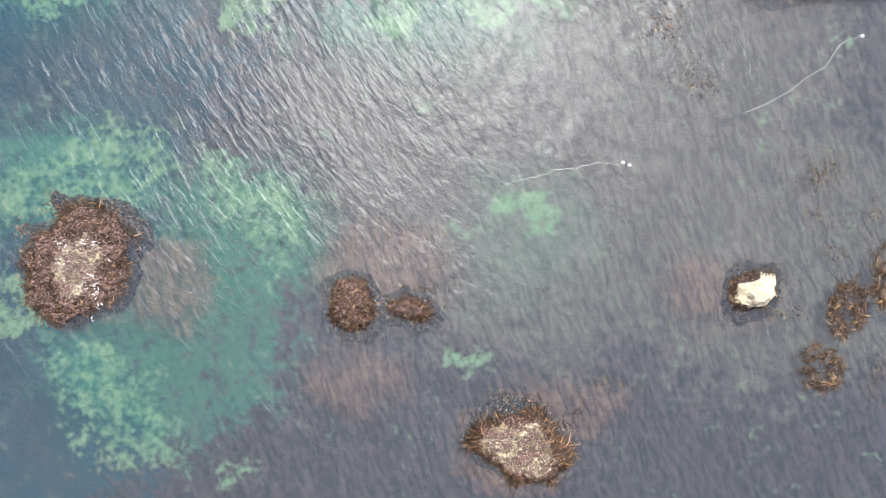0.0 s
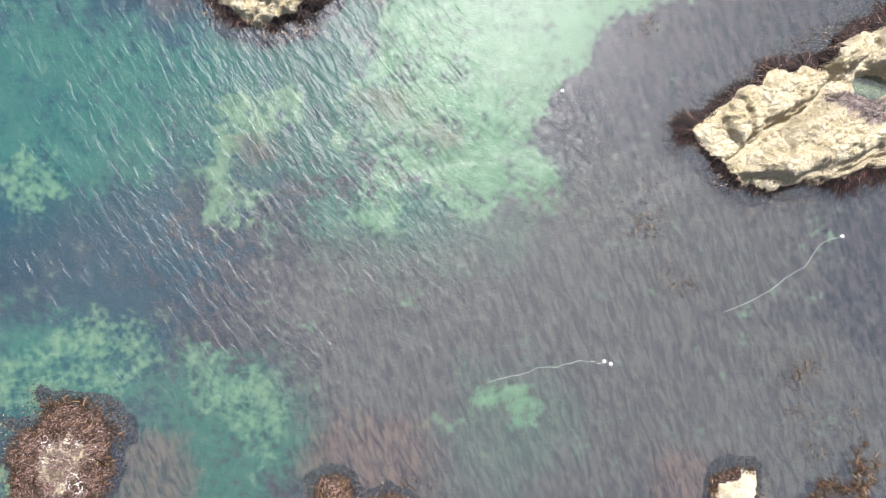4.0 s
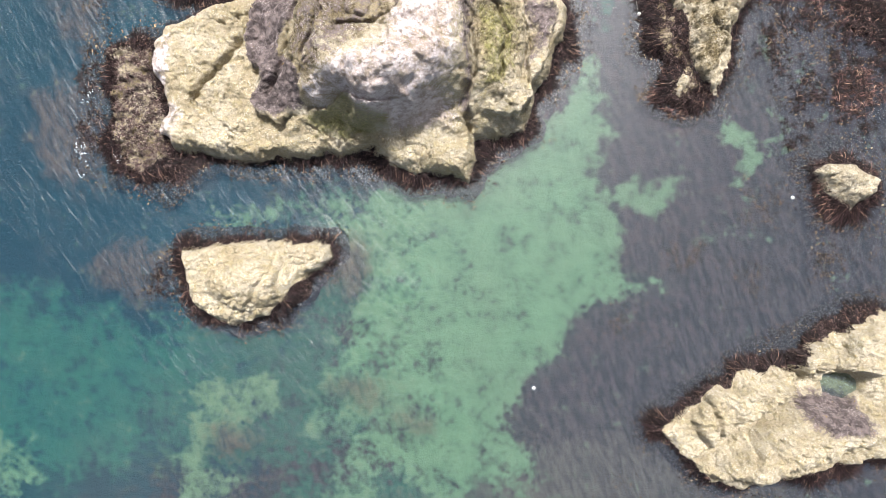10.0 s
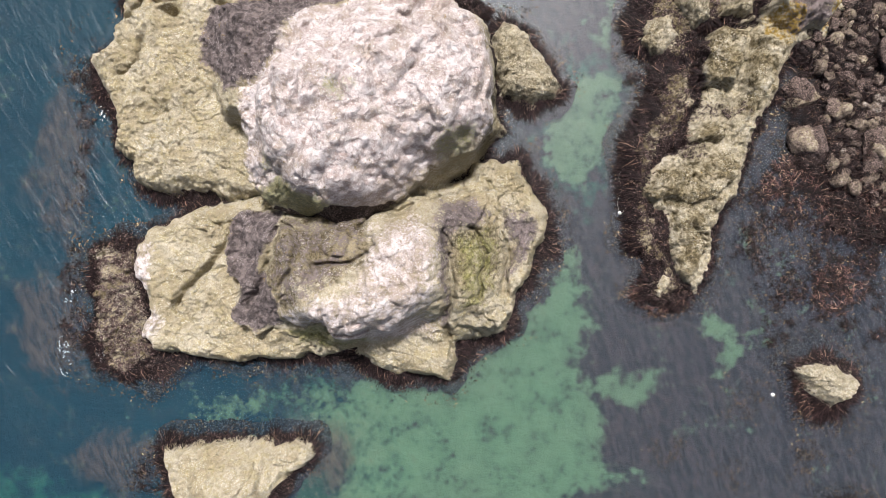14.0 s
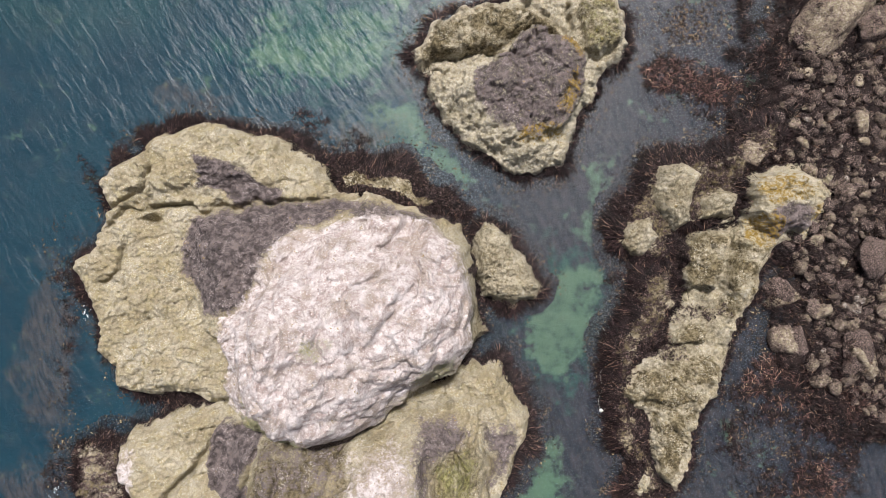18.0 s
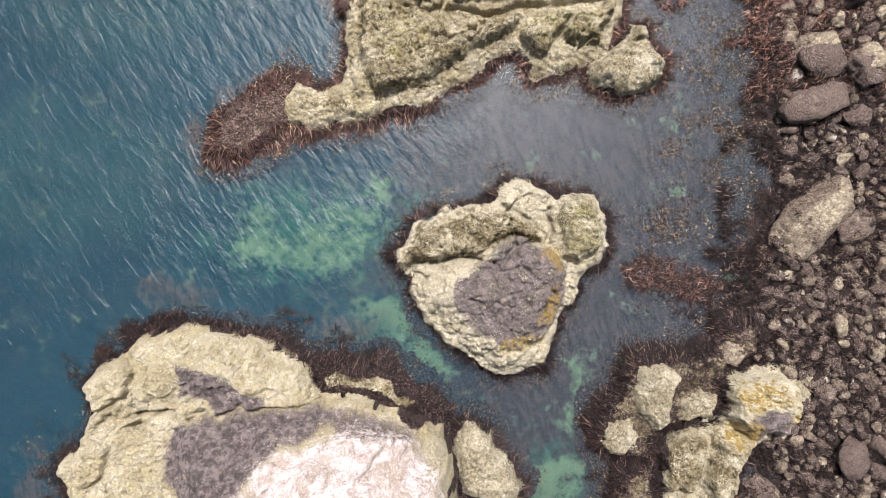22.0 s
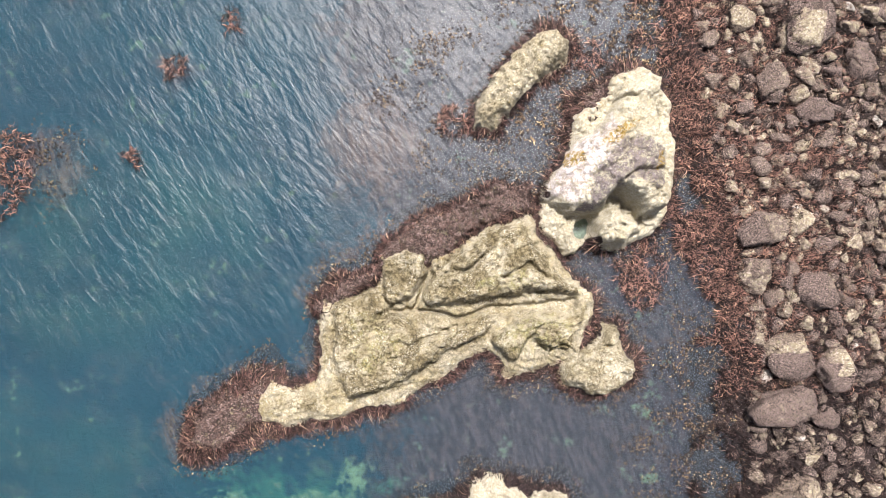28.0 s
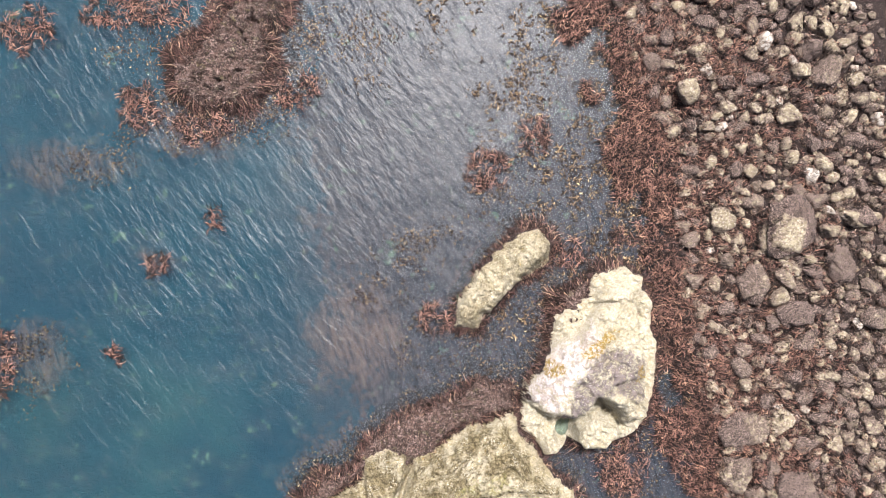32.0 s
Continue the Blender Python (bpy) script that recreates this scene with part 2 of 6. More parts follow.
STONE, SEABED, WATER = rock_material(), seabed_material(), water_material()
BOULDER, COBBLE = boulder_material("shore_stone", 0.14, 1.06), boulder_material("weedy_stone", 0.20, 0.82)
WRACK = frond_material("dark_wrack", (0.005, 0.003, 0.003), (0.034, 0.021, 0.020), (0.16, 0.11, 0.09))
KELP = frond_material("red_brown_kelp", (0.005, 0.003, 0.003), (0.235, 0.126, 0.098), (0.36, 0.22, 0.15))
WRACK_RED = frond_material("purple_brown_wrack", (0.006, 0.004, 0.003), (0.040, 0.022, 0.019), (0.16, 0.10, 0.06))
FRINGE = frond_material("red_brown_wrack", (0.006, 0.004, 0.004), (0.038, 0.022, 0.022), (0.17, 0.11, 0.08))
FRINGE_RED = frond_material("russet_wrack", (0.010, 0.006, 0.005), (0.125, 0.068, 0.058), (0.32, 0.22, 0.15))
FRINGE_BROWN = frond_material("umber_wrack", (0.012, 0.007, 0.004), (0.095, 0.055, 0.034), (0.30, 0.19, 0.09))
PALE_WRACK = frond_material("tan_wrack", (0.014, 0.009, 0.007), (0.16, 0.105, 0.085), (0.42, 0.33, 0.27))
TIPS = frond_material("golden_kelp_tips", (0.010, 0.006, 0.005), (0.150, 0.098, 0.052), (0.31, 0.24, 0.13), 0.5)
FLOAT_WHITE = plain_material("white_float_plastic", (0.72, 0.72, 0.70), (0.84, 0.84, 0.82), 0.4)
ROPE = plain_material("pale_rope", (0.30, 0.32, 0.28), (0.48, 0.49, 0.44), 0.8, 20)
FOAM = plain_material("sea_foam", (0.52, 0.54, 0.54), (0.74, 0.76, 0.76), 0.7, 6)


# ---- shape tools ----
def rnd(ix, iy, s):
    h = (ix * 374761393 + iy * 668265263 + s * 974711 + 1013) & 0xFFFFFFFF
    h = ((h ^ (h >> 13)) * 1274126177) & 0xFFFFFFFF
    return ((h ^ (h >> 16)) & 0xFFFFFF) / 0xFFFFFF


def value_noise(x, y, s):
    fx, fy = np.floor(x), np.floor(y)
    ix, iy, u, v = fx.astype(np.int64), fy.astype(np.int64), x - fx, y - fy
    u, v = u * u * u * (u * (u * 6 - 15) + 10), v * v * v * (v * (v * 6 - 15) + 10)
    top = rnd(ix, iy, s) * (1 - u) + rnd(ix + 1, iy, s) * u
    low = rnd(ix, iy + 1, s) * (1 - u) + rnd(ix + 1, iy + 1, s) * u
    return (top * (1 - v) + low * v) * 2 - 1


def fbm(x, y, s, octaves=4, gain=0.5):
    total, amp = 0.0, 1.0
    for i in range(octaves):
        ca, sa2 = math.cos(0.7 + 1.3 * i), math.sin(0.7 + 1.3 * i)
        total = total + amp * value_noise((x * ca - y * sa2) * 2 ** i, (x * sa2 + y * ca) * 2 ** i, s + 17 * i)
        amp *= gain
    return total


def cell_noise(x, y, s):
    """Nearest and second distance to jittered cells, with the nearest cell's offset and three random numbers."""
    ix, iy = np.floor(x).astype(np.int64), np.floor(y).astype(np.int64)
    f1, f2 = np.full(x.shape, 9.0), np.full(x.shape, 9.0)
    dx, dy, cx, cy = np.zeros(x.shape), np.zeros(x.shape), ix.copy(), iy.copy()
    for i in (-1, 0, 1):
        for j in (-1, 0, 1):
            ax = x - (ix + i + 0.1 + 0.8 * rnd(ix + i, iy + j, s))
            ay = y - (iy + j + 0.1 + 0.8 * rnd(ix + i, iy + j, s + 1))
            d = np.hypot(ax, ay)
            near = d < f1
            f2 = np.where(near, f1, np.minimum(f2, d))
            f1 = np.where(near, d, f1)
            dx, dy = np.where(near, ax, dx), np.where(near, ay, dy)
            cx, cy = np.where(near, ix + i, cx), np.where(near, iy + j, cy)
    return f1, f2, dx, dy, rnd(cx, cy, s + 2), rnd(cx, cy, s + 3), rnd(cx, cy, s + 4)


def facets(x, y, size, s):
    """Broken rock: tilted blocks of about that size, in metres, parted by narrow joints."""
    wx, wy = x / size + 0.35 * fbm(x / size * 1.3, y / size * 1.3, s + 50, 2), y / size + 0.35 * fbm(x / size * 1.3, y / size * 1.3, s + 60, 2)
    f1, f2, dx, dy, a, b, c = cell_noise(wx, wy, s)
    joint = np.clip((f2 - f1) / 0.09, 0, 1)
    return (a - 0.5) * 1.1 * dx + (b - 0.5) * 1.1 * dy + (c - 0.5) * 0.5 - 0.45 * (1 - joint) ** 2


def inside(shape, x, y):
    """How far points lie inside a plan shape, in metres: an outline of corners, or an ellipse (x, y, rx, ry, turn)."""
    if not isinstance(shape[0], tuple):
        cx, cy, rx, ry, turn = shape
        c, s = math.cos(radians(turn)), math.sin(radians(turn))
        u, v = ((x - cx) * c + (y - cy) * s) / rx, (-(x - cx) * s + (y - cy) * c) / ry
        return (1 - np.hypot(u, v)) * min(rx, ry)
    best, odd = np.full(x.shape, 1e9), np.zeros(x.shape, bool)
    for (ax, ay), (bx, by) in zip(shape, shape[1:] + shape[:1]):
        ex, ey = bx - ax, by - ay
        k = np.clip(((x - ax) * ex + (y - ay) * ey) / (ex * ex + ey * ey + 1e-9), 0, 1)
        best = np.minimum(best, np.hypot(x - ax - k * ex, y - ay - k * ey))
        if ay != by:
            odd ^= ((ay > y) != (by > y)) & (x < ex * (y - ay) / (by - ay) + ax)
    return np.where(odd, best, -best)


def smooth(v, low, high):
    f = np.clip((v - low) / (high - low), 0, 1)
    return f * f * (3 - 2 * f)


def mesh_from(name, verts, faces, material, shade=True):
    """A mesh of equal-sided faces from arrays."""
    me = bpy.data.meshes.new(name)
    n, k = faces.shape
    me.vertices.add(len(verts)), me.loops.add(n * k), me.polygons.add(n)
    me.vertices.foreach_set("co", verts.astype(np.float32).ravel())
    me.loops.foreach_set("vertex_index", faces.astype(np.int32).ravel())
    me.polygons.foreach_set("loop_start", np.arange(0, n * k, k, dtype=np.int32))
    me.polygons.foreach_set("use_smooth", np.full(n, shade))
    me.update(calc_edges=True)
    me.materials.append(material)
    return me


def grid_mesh(name, x, y, z, keep, material):
    """A sheet from 2D arrays of places; keep says which points are used."""
    rows, cols = z.shape
    index = np.arange(rows * cols).reshape(rows, cols)
    quads = np.stack([index[:-1, :-1], index[:-1, 1:], index[1:, 1:], index[1:, :-1]], -1).reshape(-1, 4)
    quads = quads[keep.ravel()[quads].any(1)]
    used = np.unique(quads)
    renum = np.zeros(rows * cols, np.int64)
    renum[used] = np.arange(len(used))
    verts = np.stack([x.ravel(), y.ravel(), z.ravel()], -1)[used]
    return mesh_from(name, verts, renum[quads], material), used


def set_attr(me, name, values):
    a = me.attributes.new(name, "FLOAT", "POINT")
    a.data.foreach_set("value", np.ascontiguousarray(values, np.float32))


def part(name, me, parent, label="", kind=""):
    ob = new(name, me)
    ob.parent = parent
    return tagged(ob, label=label, kind=kind)


def fronds(name, root, turn, length, width, lift, fall, curl, material, floor=None, light=False):
    """Many seaweed blades in one mesh: cupped, tapered ribbons with a raised midrib that bend sideways and droop."""
    n = len(root)
    s = np.array([0.0, 0.5, 1.0])
    heading = turn[:, None] + curl[:, None] * s
    ds = np.diff(s, prepend=0.0)
    px = root[:, :1] + np.cumsum(np.cos(heading) * ds, 1) * length[:, None]
    py = root[:, 1:2] + np.cumsum(np.sin(heading) * ds, 1) * length[:, None]
    pz = root[:, 2:3] + lift[:, None] * 4 * s * (1 - s) - fall[:, None] * s ** 1.5
    pz = np.maximum(pz, 0.015) if floor is None else np.maximum(pz, floor[:, None])
    half = width[:, None] * np.array([0.4, 1.0, 0.2]) / 2
    ox, oy = -np.sin(heading) * half, np.cos(heading) * half
    verts = np.empty((n, 3, 3, 3))
    for k, side in enumerate((-1, 0, 1)):
        verts[:, :, k, 0], verts[:, :, k, 1] = px + side * ox, py + side * oy
        verts[:, :, k, 2] = pz + (0.5 * half if side == 0 else 0)
    if light:
        base = (np.arange(n) * 6)[:, None, None]
        quad = np.array([[0, 1, 3, 2], [2, 3, 5, 4]])
        verts[:, 1, 0, 2] += 0.5 * half[:, 1]
        return mesh_from(name, verts[:, :, (0, 2)].reshape(-1, 3), (base + quad).reshape(-1, 4), material)
    base = (np.arange(n) * 9)[:, None, None]
    quad = np.array([[3 * i + k, 3 * i + k + 1, 3 * i + k + 4, 3 * i + k + 3] for i in range(2) for k in range(2)])
    return mesh_from(name, verts.reshape(-1, 3), (base + quad).reshape(-1, 4), material)


gen = np.random.default_rng(7)
HALOS = []        # feet of the sea rocks, round which weed covers the bottom


def crag(name, label, outline, masses, zones=(), edge=(0.7, 1.0), step=0.11, rough=1.0, mottle=0.3, cracks=(), fringe=9.0,
         fringe_len=0.65, group="", seed=1, weed_top=0.0, warp=0.4, foot=0.0, skirt=0.6, pools=(), material=None, weedy=0.0, grain=1.0, pale=0.15, soft=(), rim=0.0):
    """A sea rock. outline: its foot at the waterline; edge: height and width of the rise out of the water; masses: (shape, top, rise
    width) stand on it, with a top given as a height or as the lowest of several slopes; cracks: (points, depth, width); zones: (attribute, shape, softness) colour what grows on it."""
    shapes = [outline] + [m[0] for m in masses]
    xs = [p[0] for p in outline] + [p[0] for m in masses if isinstance(m[0][0], tuple) for p in m[0]]
    ys = [p[1] for p in outline] + [p[1] for m in masses if isinstance(m[0][0], tuple) for p in m[0]]
    x, y = np.meshgrid(np.arange(min(xs) - 2.5, max(xs) + 2.5, step), np.arange(min(ys) - 2.5, max(ys) + 2.5, step))
    wx = x + warp * fbm(x / 1.9, y / 1.9, seed + 3, 4, 0.42)
    wy = y + warp * fbm(x / 1.9, y / 1.9, seed + 9, 4, 0.42)
    d = inside(outline, wx, wy)
    rise, run = edge
    f = np.clip(d / run, 0, 1)
    apron = 0.6 * skirt * np.clip(0.6 + 1.1 * fbm(x / 3.4, y / 3.4, seed + 15, 3), 0.15, 2.0)
    z = np.where(d > 0, rise * (1 - (1 - f) ** 2) + 0.28, np.where(d > -apron, 0.28 * (1 + d / apron), (d + apron) * 0.9)) + foot
    core = np.full(x.shape, -9.0)
    for shape, top, width, *lean in masses:
        base = -0.6
        dm = inside(shape, wx, wy)
        if lean:
            base = lean[2] if len(lean) > 2 else -0.6
            if isinstance(top, list):
                top = np.min([h + gx * (x - px) + gy * (y - py) for h, gx, gy, px, py in top], axis=0)
            else:
                mx, my = np.mean([p[0] for p in shape]), np.mean([p[1] for p in shape])
                top = top + lean[0] * (x - mx) + lean[1] * (y - my)
        g = np.clip(dm / width, 0, 1)
        body = base + (top - base) * (1 - (1 - g) ** (1.6 if base > 0 else 2.2))
        core = np.maximum(core, dm)
        z = np.where(dm > 0, np.maximum(z, body), z)
    amp, still = rough * smooth(d, -0.4, 1.2), np.zeros(x.shape)
    for shape, k in soft:
        still = np.maximum(still, k * smooth(inside(shape, wx, wy), -0.6, 0.9))
    amp = amp * (1 - still)
    fx, fy = x + 0.5 * fbm(x / 2, y / 2, seed + 36, 2), y + 0.5 * fbm(x / 2, y / 2, seed + 38, 2)
    fold = np.abs(fbm((fx * 0.9 - fy * 0.4) / 1.7, (fx * 0.4 + fy * 0.9) / 3.0, seed + 33, 2, 0.45))
    z = z + still * (1.25 * np.minimum(fold, 0.8) + 0.30 * np.abs(fbm(fx / 0.8, fy / 1.1, seed + 34, 2)) + 0.3 * fbm(x / 4, y / 4, seed + 35, 3)) * smooth(d, -0.2, 1.0)
    z = z + amp * (0.65 * facets(x, y, 4.2, seed + 11) + 0.20 * facets(x, y, 1.6, seed + 23) + 0.08 * facets(x, y, 0.6, seed + 31))
    z = z + rough * (1 - 0.5 * still) * (0.17 * fbm(x / 2.2, y / 1.5, seed + 41, 6, 0.62)) * smooth(d, -1.0, 0.5)
    kx, ky = x + 0.25 * fbm(x / 0.9, y / 0.9, seed + 51, 3), y + 0.25 * fbm(x / 0.9, y / 0.9, seed + 52, 3)
    knob, lumps = cell_noise(kx / 0.44, ky / 0.44, seed + 53)[0], cell_noise(kx / 1.25, ky / 1.05, seed + 57)[0]
    z = z + smooth(d, -0.3, 0.4) * grain * ((1 - 0.5 * still) * 0.46 * (0.5 - knob) + 0.80 * (0.5 - lumps) * (0.55 + 0.45 * value_noise(x / 4, y / 4, seed + 59)))
    z = z + smooth(d, -0.3, 0.4) * (0.05 * fbm(x / 0.55, y / 0.55, seed + 43, 3, 0.6) + 0.10 * np.abs(fbm(x / 1.1, y / 1.1, seed + 47, 3, 0.6)))
    for size, depth, wide in ((2.6, 0.75, 0.035), (1.1, 0.30, 0.05)):
        qx, qy = x + 0.8 * fbm(x / 2.4, y / 2.4, seed + 97, 4, 0.6), y + 0.8 * fbm(x / 2.4, y / 2.4, seed + 98, 4, 0.6)
        f1, f2 = cell_noise(qx / size, qy / (1.5 * size), seed + 99)[:2]
        z = z - rough * depth * np.exp(-((f2 - f1) / wide) ** 2) * smooth(fbm(x / 3, y / 3, seed + 101, 3), -0.1, 0.35) * smooth(d, 0.1, 0.6) * (1 - 0.6 * still)
    for points, depth, width in cracks:
        near = np.full(x.shape, 1e9)
        for a, b in zip(points, points[1:]):
            ex, ey = b[0] - a[0], b[1] - a[1]
            k = np.clip(((wx - a[0]) * ex + (wy - a[1]) * ey) / (ex * ex + ey * ey), 0, 1)
            near = np.minimum(near, np.hypot(wx - a[0] - k * ex, wy - a[1] - k * ey))
        z = z - depth * np.exp(-(near / width) ** 2)
    z = np.where(d > 0.4, np.maximum(z, 0.10 + 0.05 * fbm(x, y, seed + 105, 2)), z)
    for shape, level in pools:
        k = smooth(inside(shape, wx, wy), -0.35, 0.25)
        z = z * (1 - k) + level * k
    jx = x + 0.06 * fbm(x / 0.5, y / 0.5 + z, seed + 71, 2)
    jy = y + 0.06 * fbm(x / 0.5 + z, y / 0.5, seed + 77, 2)
    me, used = grid_mesh(name, jx, jy, z, z > -0.9, material or STONE)
    values = {k: np.zeros(x.shape) for k in ("guano", "dark", "green", "orange")}
    for key, shape, edge_soft, *strength in zones:
        if key in values:
            values[key] = np.maximum(values[key], (strength or [1.0])[0] * smooth(inside(shape, wx, wy), -edge_soft, edge_soft))
    for key in values:
        set_attr(me, key, values[key].ravel()[used])
    spots = mottle if not rim else mottle * (0.4 + 0.6 * smooth(core + 0.35 * fbm(x / 1.2, y / 1.2, seed + 81, 3), 0.1 * rim, rim))
    for key, shape, edge_soft, *strength in zones:
        if key == "mottle":
            k = smooth(inside(shape, wx, wy), -edge_soft, edge_soft)
            spots = spots * (1 - k) + k * (strength or [1.0])[0]
    set_attr(me, "mottle", np.broadcast_to(spots, x.shape).ravel()[used])
    set_attr(me, "pale", np.full(len(used), pale))
    wrack = np.full(x.shape, weedy)
    for key, shape, edge_soft, *strength in zones:
        if key == "weed":
            wrack = np.maximum(wrack, (strength or [1.0])[0] * smooth(inside(shape, wx, wy), -edge_soft, edge_soft))
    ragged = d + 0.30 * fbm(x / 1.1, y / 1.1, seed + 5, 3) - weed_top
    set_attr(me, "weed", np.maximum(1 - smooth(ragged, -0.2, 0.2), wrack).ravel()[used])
    ob = tagged(new(name, me), label=label, category="sea rock", group=group)
    HALOS.append(outline)
    if fringe:
        gy, gx = np.gradient(d, step)
        pick = np.flatnonzero((d.ravel() > -apron.ravel() - 0.1) & (d.ravel() < weed_top + 0.15) & (z.ravel() < 1.9))
        if len(pick):
            n = int(fringe * len(pick) * step * step * 9.0)
            pick = gen.choice(pick, n)
            turn = np.arctan2(-gy.ravel()[pick], -gx.ravel()[pick]) + gen.normal(0, 0.6, n)
            root = np.stack([x.ravel()[pick] + gen.normal(0, 0.1, n), y.ravel()[pick] + gen.normal(0, 0.1, n), np.maximum(z.ravel()[pick], 0) + 0.04], -1)
            lush = np.clip(0.75 + 0.7 * fbm(root[:, 0] / 1.4, root[:, 1] / 1.4, seed + 95, 3), 0.25, 1.7)
            length = fringe_len * lush * gen.uniform(0.35, 1.5, n)
            weed = fronds("weed_fringe", root, turn, length, gen.uniform(0.03, 0.065, n), gen.uniform(0.0, 0.15, n),
                          gen.uniform(0.1, 0.5, n), gen.normal(0, 0.6, n), FRINGE_BROWN if np.mean(ys) < 15 else FRINGE if np.mean(ys) < 92 else FRINGE_RED, light=True)
            part("weed_fringe", weed, ob, "dark red-brown wrack hanging round the waterline", "stuff")
            # loose blades and golden tips afloat just off the rock
            afloat = np.flatnonzero((d.ravel() < -apron.ravel() * 0.7) & (d.ravel() > -apron.ravel() - 0.6 - 1.3 * fringe_len) & (fbm(x / 1.8, y / 1.8, seed + 91, 3).ravel() > -0.2))
            n = int(len(afloat) * step * step * (14 if np.mean(ys) < 92 else 20))
            if n > 4:
                afloat = gen.choice(afloat, n)
                spot = np.stack([x.ravel()[afloat] + gen.normal(0, 0.25, n), y.ravel()[afloat] + gen.normal(0, 0.25, n), np.full(n, 0.02)], -1)
                tips = fronds("floating_weed", spot, gen.uniform(0, 6.283, n), gen.uniform(0.10, 0.24, n), gen.uniform(0.06, 0.11, n), gen.uniform(0.0, 0.05, n), np.zeros(n), gen.normal(0, 0.8, n), TIPS, light=True)
                part("floating_weed", tips, ob, "golden wrack tips floating off the rock", "stuff")
    return ob


# ---- setting: seabed, shore and water ----
SHORE_LINE = [(52, 47), (56, 39), (60, 34), (66, 34.5), (72, 31.5), (80, 31.5), (90, 34), (100, 33.5), (108, 33), (115, 30.5), (122, 29.5), (130, 29), (138, 26), (146, 22.5), (160, 18)]
SAND_FLAT = [(-7.6, 41.5), (-0.8, 43.4), (6.9, 43.9), (10.3, 46.3), (13.6, 50.6), (15.8, 53.9), (16.5, 50.1), (16.5, 44.3), (17.5, 41.0), (18.0, 37.1), (21.9, 35.2), (16.6, 34.2), (14.2, 32.3), (13.7, 29.9), (9.8, 27.4), (8.9, 24.1), (10.8, 21.6), (11.8, 18.2), (8.4, 19.7), (6.4, 17.2), (3.0, 16.7), (-0.8, 20.6), (-5.2, 15.8), (-6.2, 19.7), (-3.7, 23.6), (-7.6, 24.5), (-5.7, 29.4), (-3.7, 33.7), (-3.2, 37.1)]
REEFS = [(-29.8, -2.8, 4.1, 4.33, 0), (-22.5, -3.7, 4.1, 4.1, 0), (-4.7, -2.3, 5.92, 3.64, 0), (-7.0, -11.9, 5.01, 2.73, 0), (9.9, -13.8, 5.92, 2.73, 0), (5.8, -17.5, 5.01, 3.64, 0), (20.8, -4.6, 3.19, 3.19, 0), (-19.8, 36.2, 4.1, 2.28, 0), (-4.4, 37.1, 2.28, 2.73, 0), (-26.5, 47.4, 3.64, 4.55, 0), (-22.5, 36.1, 2.73, 2.28, 0), (-25.6, 48.1, 2.73, 5.01, 0), (-25.9, 62.2, 2.73, 5.01, 0), (-25.5, 60.5, 2.28, 8.2, 0), (0.3, 78.8, 3.64, 1.82, 0), (-13.7, 81.5, 3.19, 1.37, 0), (-10.8, 94.0, 2.73, 2.73, 0), (-6.2, 96.5, 4.1, 2.73, 0)] + \
    [(1.7, 106.6, 4.1, 1.82, 35), (-18.6, 130.7, 5.01, 1.82, 0), (-21.5, 114.8, 3.19, 3.64, 0), (-9.1, 133.9, 5.01, 2.73, 0), (4.0, 116.6, 4.1, 4.1, 0), (-11.4, 122.6, 1.37, 1.37, 0), (-13.4, 22.8, 2.73, 1.14, 0), (-3.3, 26.5, 2.73, 1.37, 0), (1.2, 24.2, 1.59, 1.14, 0)]
PALE_WATER = [(0.2, 39.4, 10.89, 5.21, 0), (-11.7, 26.6, 13.25, 8.05, 0), (-1.7, 36.5, 15.62, 5.68, 0), (-30.9, 4.7, 12.31, 6.15, 0), (-24.9, -12.3, 9.0, 6.0, -30), (-16.7, -0.1, 9.47, 8.05, 0), (-1.1, 16.9, 12.31, 5.21, 0), (-2.3, 86.1, 10.41, 5.21, 0), (3.4, 78.5, 6.15, 4.26, 0), (16.8, 63.6, 5.21, 7.1, 0), (16.8, 63.1, 4.26, 6.63, 0), (6.5, -0.1, 7.57, 7.57, 0), (-23.0, -8.6, 12.31, 9.47, 0), (-30.2, 26.8, 14.2, 8.99, 0)]
# zones of brownish bed with the sky's pale sheen painted in
SHEEN_MUD = [(27.0, -1.0, 14.0, 13.0, 0), (7.7, 4.1, 19.97, 15.33, 0), (16.9, 14.1, 17.65, 10.22, 0), (-1.8, 10.4, 13.93, 6.97, 0)]
GREEN_WATER = [(-29.1, 4.9, 8.93, 5.36, 0), (-26.2, -12.5, 8.5, 6.0, -30), (-14.0, -0.0, 5.81, 7.14, 0), (-1.1, 16.8, 13.4, 4.91, 0), (6.5, 0.8, 4.91, 4.91, 0), (-1.3, 86.3, 6.7, 3.57, 0), (16.7, 63.7, 3.13, 4.91, 0), (-28.4, 25.0, 15.63, 10.27, 0), (-15.0, 108.5, 13.0, 9.0, 35), (-23.0, 91.0, 11.0, 7.0, 0)]


